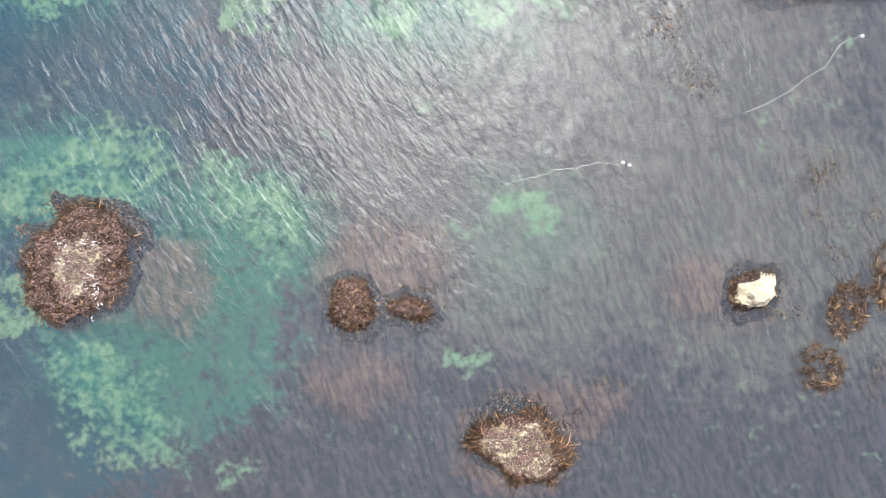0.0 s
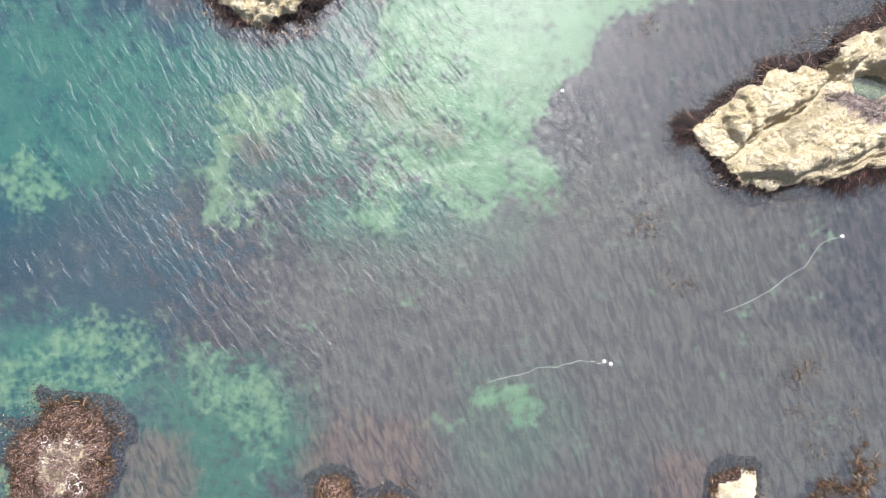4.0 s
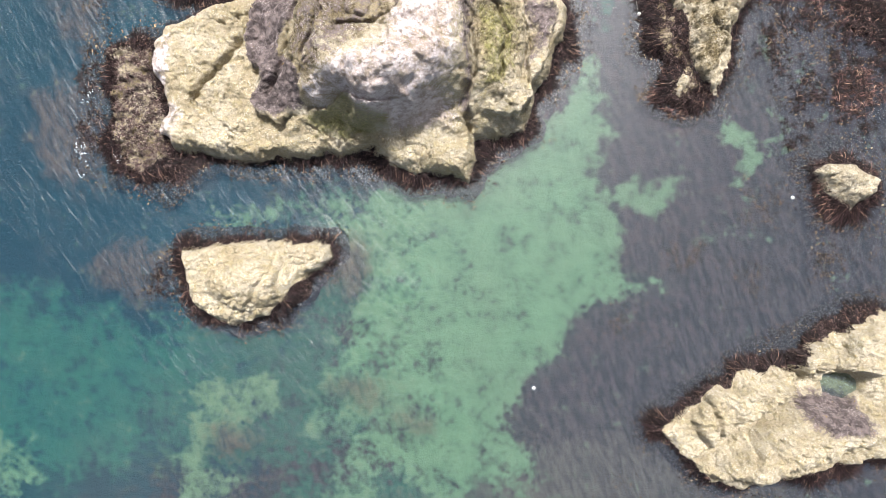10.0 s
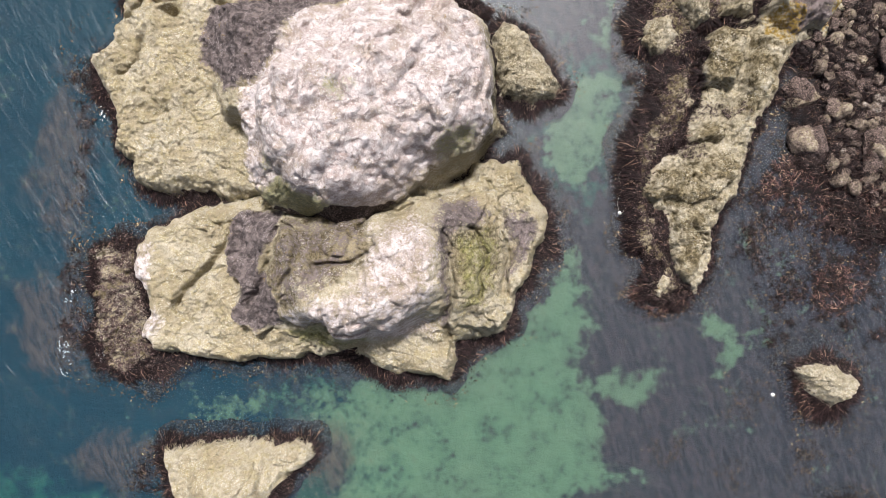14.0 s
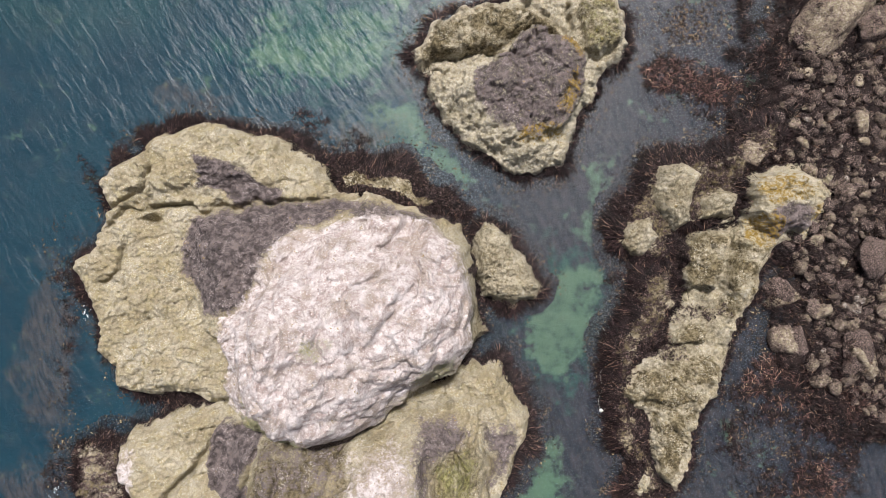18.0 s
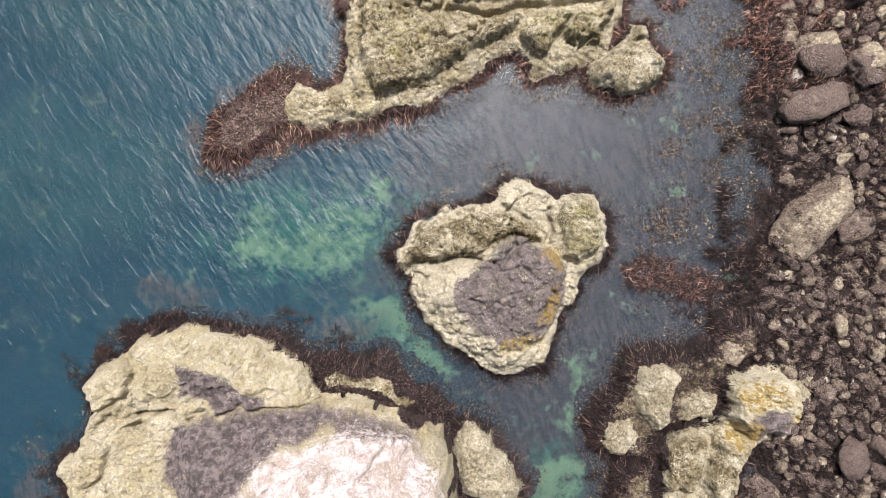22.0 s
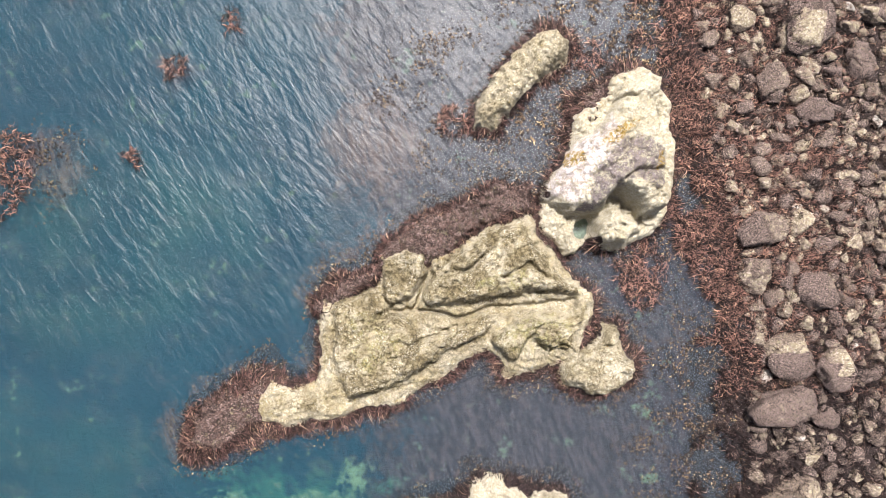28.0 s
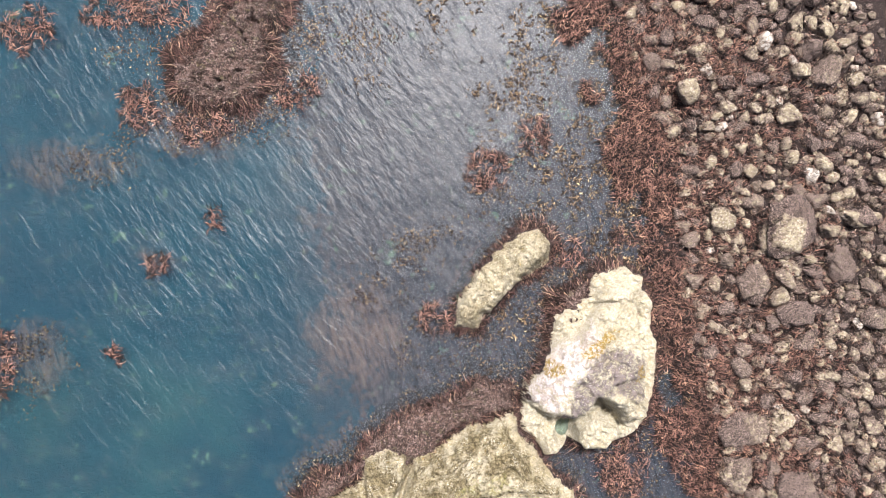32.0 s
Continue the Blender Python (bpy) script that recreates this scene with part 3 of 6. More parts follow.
def patches():
    """The clearings of pale sand in the kelp: outline and how bare each is."""
    yield [(-36.0, 5.9), (-30.4, 7.7), (-26.7, 10.5), (-23.6, 8.7), (-22.2, 5.5), (-25.0, 3.6), (-31.4, 1.8), (-36.0, 0.9), (-38.8, 3.6)], 0.52
    yield [(-20.4, 5.5), (-18.5, 7.3), (-15.3, 6.4), (-11.2, 4.1), (-10.5, 1.3), (-12.1, -1.9), (-14.0, -4.7), (-15.8, -1.0), (-18.6, 0.9)], 0.50
    yield [(-33.4, -9.3), (-28.8, -7.9), (-25.6, -9.3), (-22.4, -13.0), (-21.0, -17.6), (-23.3, -20.0), (-29.4, -19.5), (-31.6, -15.8)], 0.44
    yield [(-18.7, -17.2), (-14.5, -18.6), (-15.9, -20.9), (-18.7, -20.4)], 0.60
    yield [(-38.8, -2.4), (-36.1, -2.8), (-33.3, -4.7), (-32.9, -7.4), (-36.2, -9.3), (-38.9, -8.8)], 0.70
    yield [(-18.4, 19.6), (-13.0, 19.6), (-14.3, 17.1), (-18.0, 17.3)], 0.80
    yield [(-6.6, 18.2), (-3.8, 19.1), (-2.5, 16.4), (-4.3, 15.0)], 0.75
    yield [(3.0, 3.6), (4.4, 4.3), (8.1, 3.4), (9.7, 1.3), (8.6, -0.5), (6.3, -0.5), (6.7, 2.0), (4.0, 2.5)], 0.95
    yield [(-0.2, 0.9), (2.1, 1.3), (2.1, -0.5), (0.3, -0.0)], 0.60
    yield [(0.8, -9.3), (4.9, -10.0), (4.4, -11.1), (1.2, -11.1)], 0.80
    yield [(-11.2, 8.4), (-8.9, 8.2), (-9.8, 7.3)], 0.80
    yield [(-8.9, 3.6), (-6.8, 3.4), (-8.0, 2.5)], 0.80
    yield [(-2.9, 10.0), (-1.1, 12.3), (0.7, 10.5), (0.3, 9.6)], 0.62
    yield [(32.2, 15.9), (34.0, 15.7), (33.8, 13.6), (32.1, 13.8)], 0.75
    yield [(25.5, 10.0), (26.4, 10.3), (26.0, 8.7)], 0.60
    yield [(-17.0, 26.9), (-9.9, 27.6), (-9.0, 25.0), (-14.5, 22.7), (-16.8, 20.4), (-13.1, 19.9), (-13.2, 18.1), (-18.2, 18.1)], 0.78
    yield [(-6.2, 19.5), (-3.4, 20.2), (-1.1, 19.0), (-3.4, 16.2), (-5.3, 17.6)], 0.75
    yield [(-8.0, 26.9), (-3.4, 24.6), (-4.3, 22.2), (-8.0, 22.7)], 0.60
    yield [(-33.0, 22.7), (-30.2, 22.2), (-29.8, 18.5), (-33.1, 17.6), (-35.3, 20.4)], 0.60
    yield [(16.8, 42.0), (19.1, 43.7), (23.0, 44.1), (22.6, 42.3), (20.5, 40.7), (17.3, 41.4)], 0.95
    yield [(26.7, 48.0), (28.0, 47.1), (29.7, 45.3), (28.1, 43.2), (26.5, 43.7), (27.8, 45.3)], 0.90
    yield [(30.3, 48.9), (31.7, 48.0), (30.6, 46.0)], 0.70
    yield [(-15.8, 42.1), (-8.9, 42.3), (-9.4, 39.8), (-14.9, 39.3)], 0.60
    yield [(12.9, 62.0), (15.0, 65.7), (17.7, 68.0), (19.4, 67.5), (19.2, 62.5), (16.8, 59.1), (15.0, 59.8)], 0.95
    yield [(17.7, 75.7), (19.4, 75.7), (19.2, 69.8), (17.9, 70.3)], 0.75
    yield [(26.8, 48.3), (28.5, 47.7), (27.9, 45.2), (26.5, 46.9)], 0.90
    yield [(30.2, 47.8), (32.0, 47.8), (30.7, 45.2)], 0.80
    yield [(28.8, 56.1), (30.2, 55.9), (30.9, 53.8), (29.3, 53.8)], 0.70
    yield [(29.7, 49.4), (30.2, 49.6), (30.1, 48.3)], 0.80
    yield [(-10.0, 88.7), (-6.7, 88.2), (-4.4, 85.7), (-1.7, 89.1), (0.2, 87.3), (2.0, 91.2), (4.5, 90.5), (3.8, 87.3), (2.0, 85.9), (2.0, 83.6), (-1.7, 82.2), (-4.5, 83.6), (-9.1, 83.6)], 0.62
    yield [(0.8, 80.6), (3.8, 81.3), (6.6, 77.6), (9.8, 74.5), (8.0, 73.8), (4.3, 77.6)], 0.85
    yield [(26.2, 90.5), (27.5, 91.2), (27.9, 89.8), (26.4, 89.3)], 0.95
    yield [(25.4, 95.8), (27.4, 96.0), (27.3, 94.6), (25.5, 94.6)], 0.80
    yield [(30.2, 83.4), (31.3, 83.1), (31.2, 80.4), (30.5, 81.3)], 0.95
    yield [(17.9, 73.4), (20.5, 77.3), (20.9, 76.6), (19.1, 72.4)], 0.80
    yield [(-15.1, 83.8), (-12.3, 84.1), (-12.3, 82.9), (-14.6, 82.9)], 0.50
    yield [(25.3, 95.6), (27.4, 96.1), (27.4, 94.6), (25.5, 94.5)], 0.85
    yield [(-14.8, 126.0), (-13.5, 126.0), (-13.5, 124.4), (-14.6, 124.4)], 0.50


def shore_x(y):
    ys, xs = [p[0] for p in SHORE_LINE], [p[1] for p in SHORE_LINE]
    return np.where(y < 52, 47 + (52 - y) * 2.5, np.interp(y, ys, xs))


def ground_height(x, y):
    inland = x - shore_x(y) + 2.2 * fbm(x / 4.5, y / 4.5, 301, 4, 0.6)
    dry = np.minimum(0.55 * (1 - np.exp(-np.maximum(inland, 0) / 3.5)) + 0.03 * np.maximum(inland, 0), 6)
    wet = np.maximum(inland * 0.22, -1.4) - 0.012 * np.maximum(-x, 0) - 0.2 * fbm(x / 6, y / 6, 307, 3)
    return np.where(inland > 0, dry + 0.10 * fbm(x / 1.2, y / 1.2, 311, 3) + 0.55 * smooth(inland, 0, 2) * np.maximum(0, 0.55 - cell_noise(x / 1.7 + 0.3 * fbm(x, y, 313, 2), y / 1.7, 317)[0]), np.minimum(wet, np.maximum(-0.05 + inland * 0.05, -1.0))), inland


def spaced(low, high, step, reach):
    mid = np.arange(low, high + step, step)
    far = np.geomspace(step, reach, 26).cumsum()
    return np.concatenate([low - far[::-1], mid, high + far])


def build_ground():
    x, y = np.meshgrid(spaced(-40, 56, 0.38, 700), spaced(-26, 156, 0.38, 700))
    z, inland = ground_height(x, y)
    wx, wy = x + 0.7 * fbm(x / 2.2, y / 2.2, 401, 4, 0.6), y + 0.7 * fbm(x / 2.2, y / 2.2, 409, 4, 0.6)
    sand = smooth(inside(SAND_FLAT, wx, wy), -1.2, 1.2) * (0.62 + 0.38 * smooth(x + 0.25 * (y - 30) + 2.5 * fbm(x / 6, y / 6, 405, 3), -9, 9))
    for outline, bare in patches():
        sand = np.maximum(sand, bare * smooth(inside(outline, wx, wy), -0.9, 0.8))
    reef = np.zeros(x.shape)
    for e in REEFS:
        reef = np.maximum(reef, smooth(inside(e, wx, wy), -1.3, 1.8))
    for shape in HALOS:
        px, py = zip(*shape)
        near = (x > min(px) - 4) & (x < max(px) + 4) & (y > min(py) - 4) & (y < max(py) + 4)
        reef[near] = np.maximum(reef[near], 0.62 * smooth(inside(shape, wx[near], wy[near]), -2.0, -0.2))
    pale, sheen_mud = np.zeros(x.shape), np.zeros(x.shape)
    for e in SHEEN_MUD:
        sheen_mud = np.maximum(sheen_mud, smooth(inside(e, wx, wy), -5.0, 7.0))
    for e in PALE_WATER:
        pale = np.maximum(pale, smooth(inside(e, wx, wy), -2.0, 4.0))
    z = z - 0.4 * smooth(inside(SAND_FLAT, x, y), -2, 2) + 0.7 * reef * (inland < -4)
    coast = np.interp(y, [-40, 0, 30, 50, 70, 90, 110, 130, 160], [-30, -26, -12, -6, 0, 2, 3, 2, -4])
    kelp = smooth(x - coast + 3 * fbm(x / 7, y / 7, 421, 3), -13, 13)
    me, used = grid_mesh("ground", x, y, z, np.ones(z.shape, bool), SEABED)
    for key, v in (("sand", sand), ("kelp", kelp), ("reef", reef), ("pale", pale), ("sheen_mud", sheen_mud), ("shore", smooth(inland, -5.0, 0.8))):
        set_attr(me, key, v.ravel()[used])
    tagged(new("ground", me), label="sandy seabed with kelp beds rising to a weedy shore", category="seabed", kind="structure")


def build_water():
    x, y = np.meshgrid(spaced(-40, 56, 1.5, 700), spaced(-26, 156, 1.5, 700))
    coast = np.interp(y, [-30, 10, 30, 45, 70, 85, 100, 120, 160], [40, 34, 6, -4, -6, 2, 12, 18, 20])
    chop = 1 - smooth(x - coast, -8, 9)
    me, used = grid_mesh("water", x, y, np.zeros(x.shape), np.ones(x.shape, bool), WATER)
    shelf = np.interp(y, [-30, 5, 25, 45, 60, 80, 100, 120, 160], [-50, -44, -22, 2, 10, 10, 4, 0, -6])
    lagoon = 0.6 * smooth(inside(SAND_FLAT, x, y), -3, 3)
    for e in GREEN_WATER:
        lagoon = np.maximum(lagoon, 0.42 * smooth(inside(e, x + 3 * fbm(x / 6, y / 6, 441, 3), y), -4.0, 4.0))
    set_attr(me, "lagoon", lagoon.ravel()[used])
    set_attr(me, "chop", chop.ravel()[used])
    set_attr(me, "open", (1 - smooth(x - shelf + 4 * fbm(x / 9, y / 9, 431, 3), -12, 12)).ravel()[used])
    tagged(new("water", me), label="clear green-blue sea with wind ripples", category="sea", kind="structure")


# ---- sea rocks, from the outer reef to the shore ----
WEEDY = dict(rough=0.4, mottle=1.0, fringe=18)
LEDGE = dict(rough=0.85, mottle=1.0, fringe=16, grain=1.3)
crag("reef_rock", "low brown weed-covered reef awash with foam", [(-32.5, -2.4), (-32.0, 0.3), (-29.7, 1.6), (-27.1, 1.8), (-25.2, 0.8), (-25.5, -2.4), (-26.5, -5.1), (-28.5, -6.6), (-30.7, -6.2), (-32.3, -4.6)], [], [("dark", [(-32.5, -2.4), (-32.0, 0.3), (-29.7, 1.6), (-27.1, 1.8), (-25.2, 0.8), (-25.5, -2.4), (-26.5, -5.1), (-28.5, -6.6), (-30.7, -6.2), (-32.3, -4.6)], 0.5, 0.55), ("guano", [(-32.5, -2.4), (-32.0, 0.3), (-29.7, 1.6), (-27.1, 1.8), (-25.2, 0.8), (-25.5, -2.4), (-26.5, -5.1), (-28.5, -6.6), (-30.7, -6.2), (-32.3, -4.6)], 0.6, 0.46)], edge=(0.22, 2.0), weed_top=1.7, weedy=0.55, seed=2, skirt=0.9, warp=0.8, foot=-0.22, rough=0.4, mottle=1.0, fringe=9, fringe_len=0.4)
crag("reef_rock", "small squat brown rock covered in wrack", [(-8.5, -4.3), (-7.7, -3.7), (-6.2, -3.8), (-5.5, -5.4), (-6.0, -7.2), (-7.7, -7.3), (-8.6, -6.3)], [], [("dark", [(-8.5, -4.3), (-7.7, -3.7), (-6.2, -3.8), (-5.5, -5.4), (-6.0, -7.2), (-7.7, -7.3), (-8.6, -6.3)], 0.3, 0.75)], edge=(0.6, 1.0), weed_top=2.6, weedy=0.52, seed=5, skirt=0.3, fringe_len=0.35, **WEEDY)
crag("reef_rock", "small pointed brown rock covered in wrack", [(-4.2, -5.6), (-3.1, -4.8), (-1.7, -5.4), (-1.1, -6.5), (-2.4, -6.8), (-3.7, -6.4)], [], [("dark", [(-4.2, -5.6), (-3.1, -4.8), (-1.7, -5.4), (-1.1, -6.5), (-2.4, -6.8), (-3.7, -6.4)], 0.3, 0.75)], edge=(0.5, 1.0), weed_top=2.6, weedy=0.5, seed=7, skirt=0.3, fringe_len=0.35, **WEEDY)
crag("reef_rock", "oval mottled brown and cream rock ringed with wrack", [(2.5, -16.5), (2.7, -15.0), (4.7, -14.1), (7.4, -14.2), (9.2, -16.1), (9.7, -17.7), (7.9, -19.2), (5.6, -19.2), (3.9, -17.9)], [([(3.8, -15.0), (5.1, -14.2), (7.3, -14.4), (8.9, -16.4), (6.5, -16.8), (4.3, -16.4)], 1.3, 1.6)], [("dark", [(2.5, -16.5), (2.7, -15.0), (4.7, -14.1), (7.4, -14.2), (9.2, -16.1), (9.7, -17.7), (7.9, -19.2), (5.6, -19.2), (3.9, -17.9)], 0.3, 0.5)], edge=(0.7, 1.2), weed_top=0.5, weedy=0.54, seed=9, skirt=0.5, **WEEDY)
crag("white_rock", "small cream-white rock with a dark weedy side", [(22.9, -3.6), (24.7, -3.0), (26.2, -3.2), (26.4, -4.4), (25.8, -5.8), (24.5, -6.2), (23.4, -5.3)], [([(23.6, -3.5), (24.7, -3.0), (26.1, -3.3), (26.1, -4.6), (25.4, -5.9), (24.3, -6.1), (23.8, -4.9)], 1.6, 0.9)], edge=(0.5, 0.9), rough=0.4, mottle=0.0, weed_top=0.0, seed=13, pale=0.6, skirt=0.3, fringe=16, fringe_len=0.35)
crag("sea_rock", "pale cream wedge-shaped rock with a wrack skirt", [(-16.9, 36.8), (-16.7, 37.9), (-16.1, 38.2), (-14.3, 38.6), (-9.5, 38.7), (-7.7, 38.9), (-5.3, 38.6), (-5.1, 37.7), (-6.8, 36.1), (-8.6, 34.6), (-9.5, 33.0), (-11.3, 32.5), (-13.1, 32.3), (-14.4, 32.6), (-15.5, 33.2), (-16.4, 34.8)], [((-11.4, 35.6, 5.2, 2.9, 0), 3.4, 3.0)], edge=(1.2, 0.8), step=0.085, rough=0.42, mottle=0.05,
     cracks=[([(-9.1, 38.5), (-8.9, 36.7), (-9.3, 33.0)], 0.5, 0.15), ([(-12.2, 33.2), (-11.0, 34.5), (-9.7, 36.2)], 0.35, 0.15)], seed=17, warp=0.22, pale=0.2, fringe=18)
crag("sea_rock", "long cream rock split into slabs with a small pool", [(20.7, 23.9), (22.7, 25.2), (24.4, 27.0), (26.6, 28.3), (29.3, 29.2), (31.0, 28.3), (31.9, 30.9), (33.6, 31.6), (35.4, 32.0), (38.0, 33.6), (40.7, 31.8), (41.2, 24.3), (39.0, 22.1), (36.8, 21.3), (32.4, 20.4), (29.4, 19.7), (26.3, 19.0), (24.1, 20.4), (22.3, 22.1)],
     [([(22.8, 24.8), (24.9, 27.4), (28.8, 28.6), (31.0, 27.4), (28.8, 25.2), (25.8, 23.7), (24.1, 22.6)], 2.2, 1.0), ([(26.4, 23.0), (29.4, 25.2), (31.9, 26.5), (35.7, 26.5), (38.8, 25.2), (37.1, 23.0), (34.6, 22.2), (32.0, 20.9), (27.7, 19.6), (23.9, 20.5)], 3.0, 1.4), ([(30.8, 30.3), (32.8, 31.4), (34.3, 30.7), (34.1, 29.2), (31.9, 27.7), (30.9, 28.2)], 2.4, 0.9), ([(34.5, 31.8), (37.0, 32.9), (39.2, 31.2), (38.8, 28.2), (36.2, 28.2), (33.6, 28.6)], 2.6, 1.0)], [("dark", (33.6, 25.8, 2.6, 1.6, 0), 0.8)],
     edge=(0.6, 0.8), step=0.085, rough=0.6, mottle=0.12, cracks=[([(23.4, 21.9), (25.5, 23.1), (28.6, 24.7), (30.8, 26.4)], 1.3, 0.25), ([(25.1, 23.1), (24.8, 25.0), (24.3, 26.2)], 0.8, 0.15), ([(32.0, 20.7), (36.8, 22.6)], 0.7, 0.15), ([(30.0, 25.9), (31.3, 27.2), (32.5, 27.7)], 1.5, 0.3), ([(27.1, 21.4), (27.5, 23.6)], 0.7, 0.15)], pools=[((34.9, 27.5, 1.69, 0.89, 0), -0.5)], seed=23, pale=0.3, fringe=18, skirt=1.1)
crag("cliff_islet", "lower yellow and guano-white cliff stack with green algae", [(-18.8, 54.1), (-17.3, 55.4), (-14.6, 56.5), (-12.2, 57.6), (-9.6, 58.1), (-3.4, 59.2), (5.4, 59.4), (8.9, 60.5), (11.1, 60.5), (11.6, 58.7), (13.1, 57.0), (13.3, 54.8), (11.6, 50.8), (9.8, 47.7), (8.1, 46.9), (6.4, 46.7), (5.9, 43.1), (2.8, 43.9), (-1.2, 45.1), (-1.7, 45.9), (-5.2, 45.5), (-10.5, 44.8), (-13.6, 45.3), (-17.1, 45.5), (-18.2, 47.3), (-17.3, 49.9), (-18.9, 51.7)],
     [([(-10.0, 56.7), (-6.5, 57.3), (-1.4, 57.4), (3.4, 57.6), (6.9, 58.5), (11.0, 57.8), (11.8, 55.5), (11.1, 51.4), (9.1, 48.4), (5.5, 48.3), (3.7, 48.3), (2.1, 47.9), (-0.0, 47.1), (-1.8, 46.9), (-4.2, 47.6), (-6.5, 47.9), (-9.2, 47.8), (-10.9, 48.8), (-10.0, 51.3), (-11.1, 53.9)], [(10.9, 0.0, -0.40, 0.0, 49.0), (8.2, -0.85, 0.0, 5.2, 52.0), (3.2, 1.25, 0.0, -9.6, 52.0)], 3.2, 0, 0, 4.0), ([(-8.5, 46.2), (-9.0, 50.5), (9.0, 50.5), (8.6, 47.6), (5.0, 46.8), (-1.0, 46.0)], 4.2, 2.2, 0.0, 0.0, 1.8), ([(-1.1, 45.8), (1.1, 46.9), (5.4, 47.3), (6.0, 43.4), (2.8, 44.2), (-0.9, 45.2)], 2.0, 1.0), ([(6.4, 47.6), (7.2, 57.4), (10.0, 57.6), (12.0, 55.4), (11.2, 51.2), (9.4, 48.4)], 3.6, 1.2, 0.0, 0.0, 1.4)],
     [("guano", (-17.7, 52.2, 1.0, 2.2, 0), 0.7, 0.66), ("guano", (-17.3, 47.9, 1.1, 2.4, 0), 0.7, 0.56), ("guano", (0.2, 48.3, 4.2, 1.5, 0), 0.8, 0.8), ("guano", [(-0.3, 53.9), (0.4, 55.4), (3.4, 56.5), (4.0, 55.4), (4.6, 53.9), (4.7, 51.0), (3.5, 49.2), (2.1, 48.2), (-0.0, 47.3), (-1.8, 47.2), (-4.0, 47.8), (-5.9, 48.2), (-6.4, 49.4), (-3.2, 50.5), (-1.0, 51.6), (-0.6, 52.8)], 1.2, 0.66), ("dark", [(-10.2, 56.7), (-6.3, 57.1), (-6.3, 54.7), (-8.2, 52.3), (-6.4, 50.0), (-6.4, 48.1), (-9.1, 48.0), (-11.0, 48.6), (-10.0, 50.7), (-11.0, 53.9)], 0.5), ("dark", [(4.5, 57.6), (6.9, 57.7), (8.6, 56.3), (6.9, 55.5), (5.7, 54.3), (5.3, 50.8), (5.7, 48.1), (4.7, 48.6), (4.8, 51.7), (4.3, 55.4)], 0.9, 0.8), ("dark", [(9.5, 57.0), (11.6, 56.4), (12.0, 54.7), (10.9, 52.6), (9.9, 51.4), (10.1, 53.9)], 0.9, 0.8), ("dark", [(-6.1, 56.3), (-0.5, 57.0), (0.4, 55.4), (-0.6, 52.8), (-3.2, 50.6), (-6.2, 49.5), (-7.0, 51.6), (-6.0, 53.9)], 0.9, 0.50), ("mottle", [(-6.1, 56.3), (-0.5, 57.0), (0.4, 55.4), (-0.6, 52.8), (-3.2, 50.6), (-6.2, 49.5), (-7.0, 51.6), (-6.0, 53.9)], 0.6, 1.0), ("green", [(5.7, 54.3), (8.1, 55.9), (9.4, 54.7), (9.2, 51.4), (7.8, 49.3), (6.1, 49.2)], 1.2, 0.55),
      ("green", [(-6.4, 47.9), (-3.4, 48.8), (-0.5, 47.6), (-0.3, 46.9), (-2.4, 46.5), (-5.3, 46.4), (-6.7, 47.3)], 0.6, 0.62), ("mottle", [(5.7, 54.3), (8.1, 55.9), (9.4, 54.7), (9.2, 51.4), (7.8, 49.3), (6.1, 49.2)], 0.6, 0.9)],
     edge=(2.2, 1.1), step=0.085, rough=0.68, mottle=0.12, soft=[([(-0.3, 53.9), (0.4, 55.4), (3.4, 56.5), (4.0, 55.4), (4.6, 53.9), (4.7, 51.0), (3.5, 49.2), (2.1, 48.2), (-0.0, 47.3), (-1.8, 47.2), (-4.0, 47.8), (-5.9, 48.2), (-6.4, 49.4), (-3.2, 50.5), (-1.0, 51.6), (-0.6, 52.8)], 0.6)], cracks=[([(-6.1, 55.8), (-4.3, 54.7), (-4.9, 52.4), (-6.3, 50.2)], 0.9, 0.15), ([(5.0, 54.7), (5.7, 51.6), (5.3, 49.1), (5.8, 46.3)], 0.9, 0.15), ([(-0.4, 55.4), (0.4, 56.2), (3.4, 56.8)], 0.9, 0.15), ([(9.0, 56.3), (9.8, 53.9), (10.1, 50.5)], 0.9, 0.15), ([(6.9, 55.5), (8.2, 53.5), (7.7, 50.6)], 0.9, 0.15), ([(-3.3, 52.8), (-1.0, 53.2), (0.4, 54.3)], 0.9, 0.15), ([(-6.1, 48.1), (-3.0, 48.6), (-0.1, 48.3)], 0.9, 0.15), ([(-15.3, 49.5), (-13.1, 51.6), (-11.0, 54.6)], 1.3, 0.25), ([(-9.5, 49.8), (-7.2, 52.4), (-6.3, 55.0)], 1.2, 0.35), ([(5.3, 55.5), (5.7, 51.6), (4.9, 48.8)], 1.0, 0.35), ([(9.7, 56.5), (10.1, 54.1), (9.5, 50.8)], 0.8, 0.25)], seed=29, grain=0.6, fringe=18, skirt=1.0)
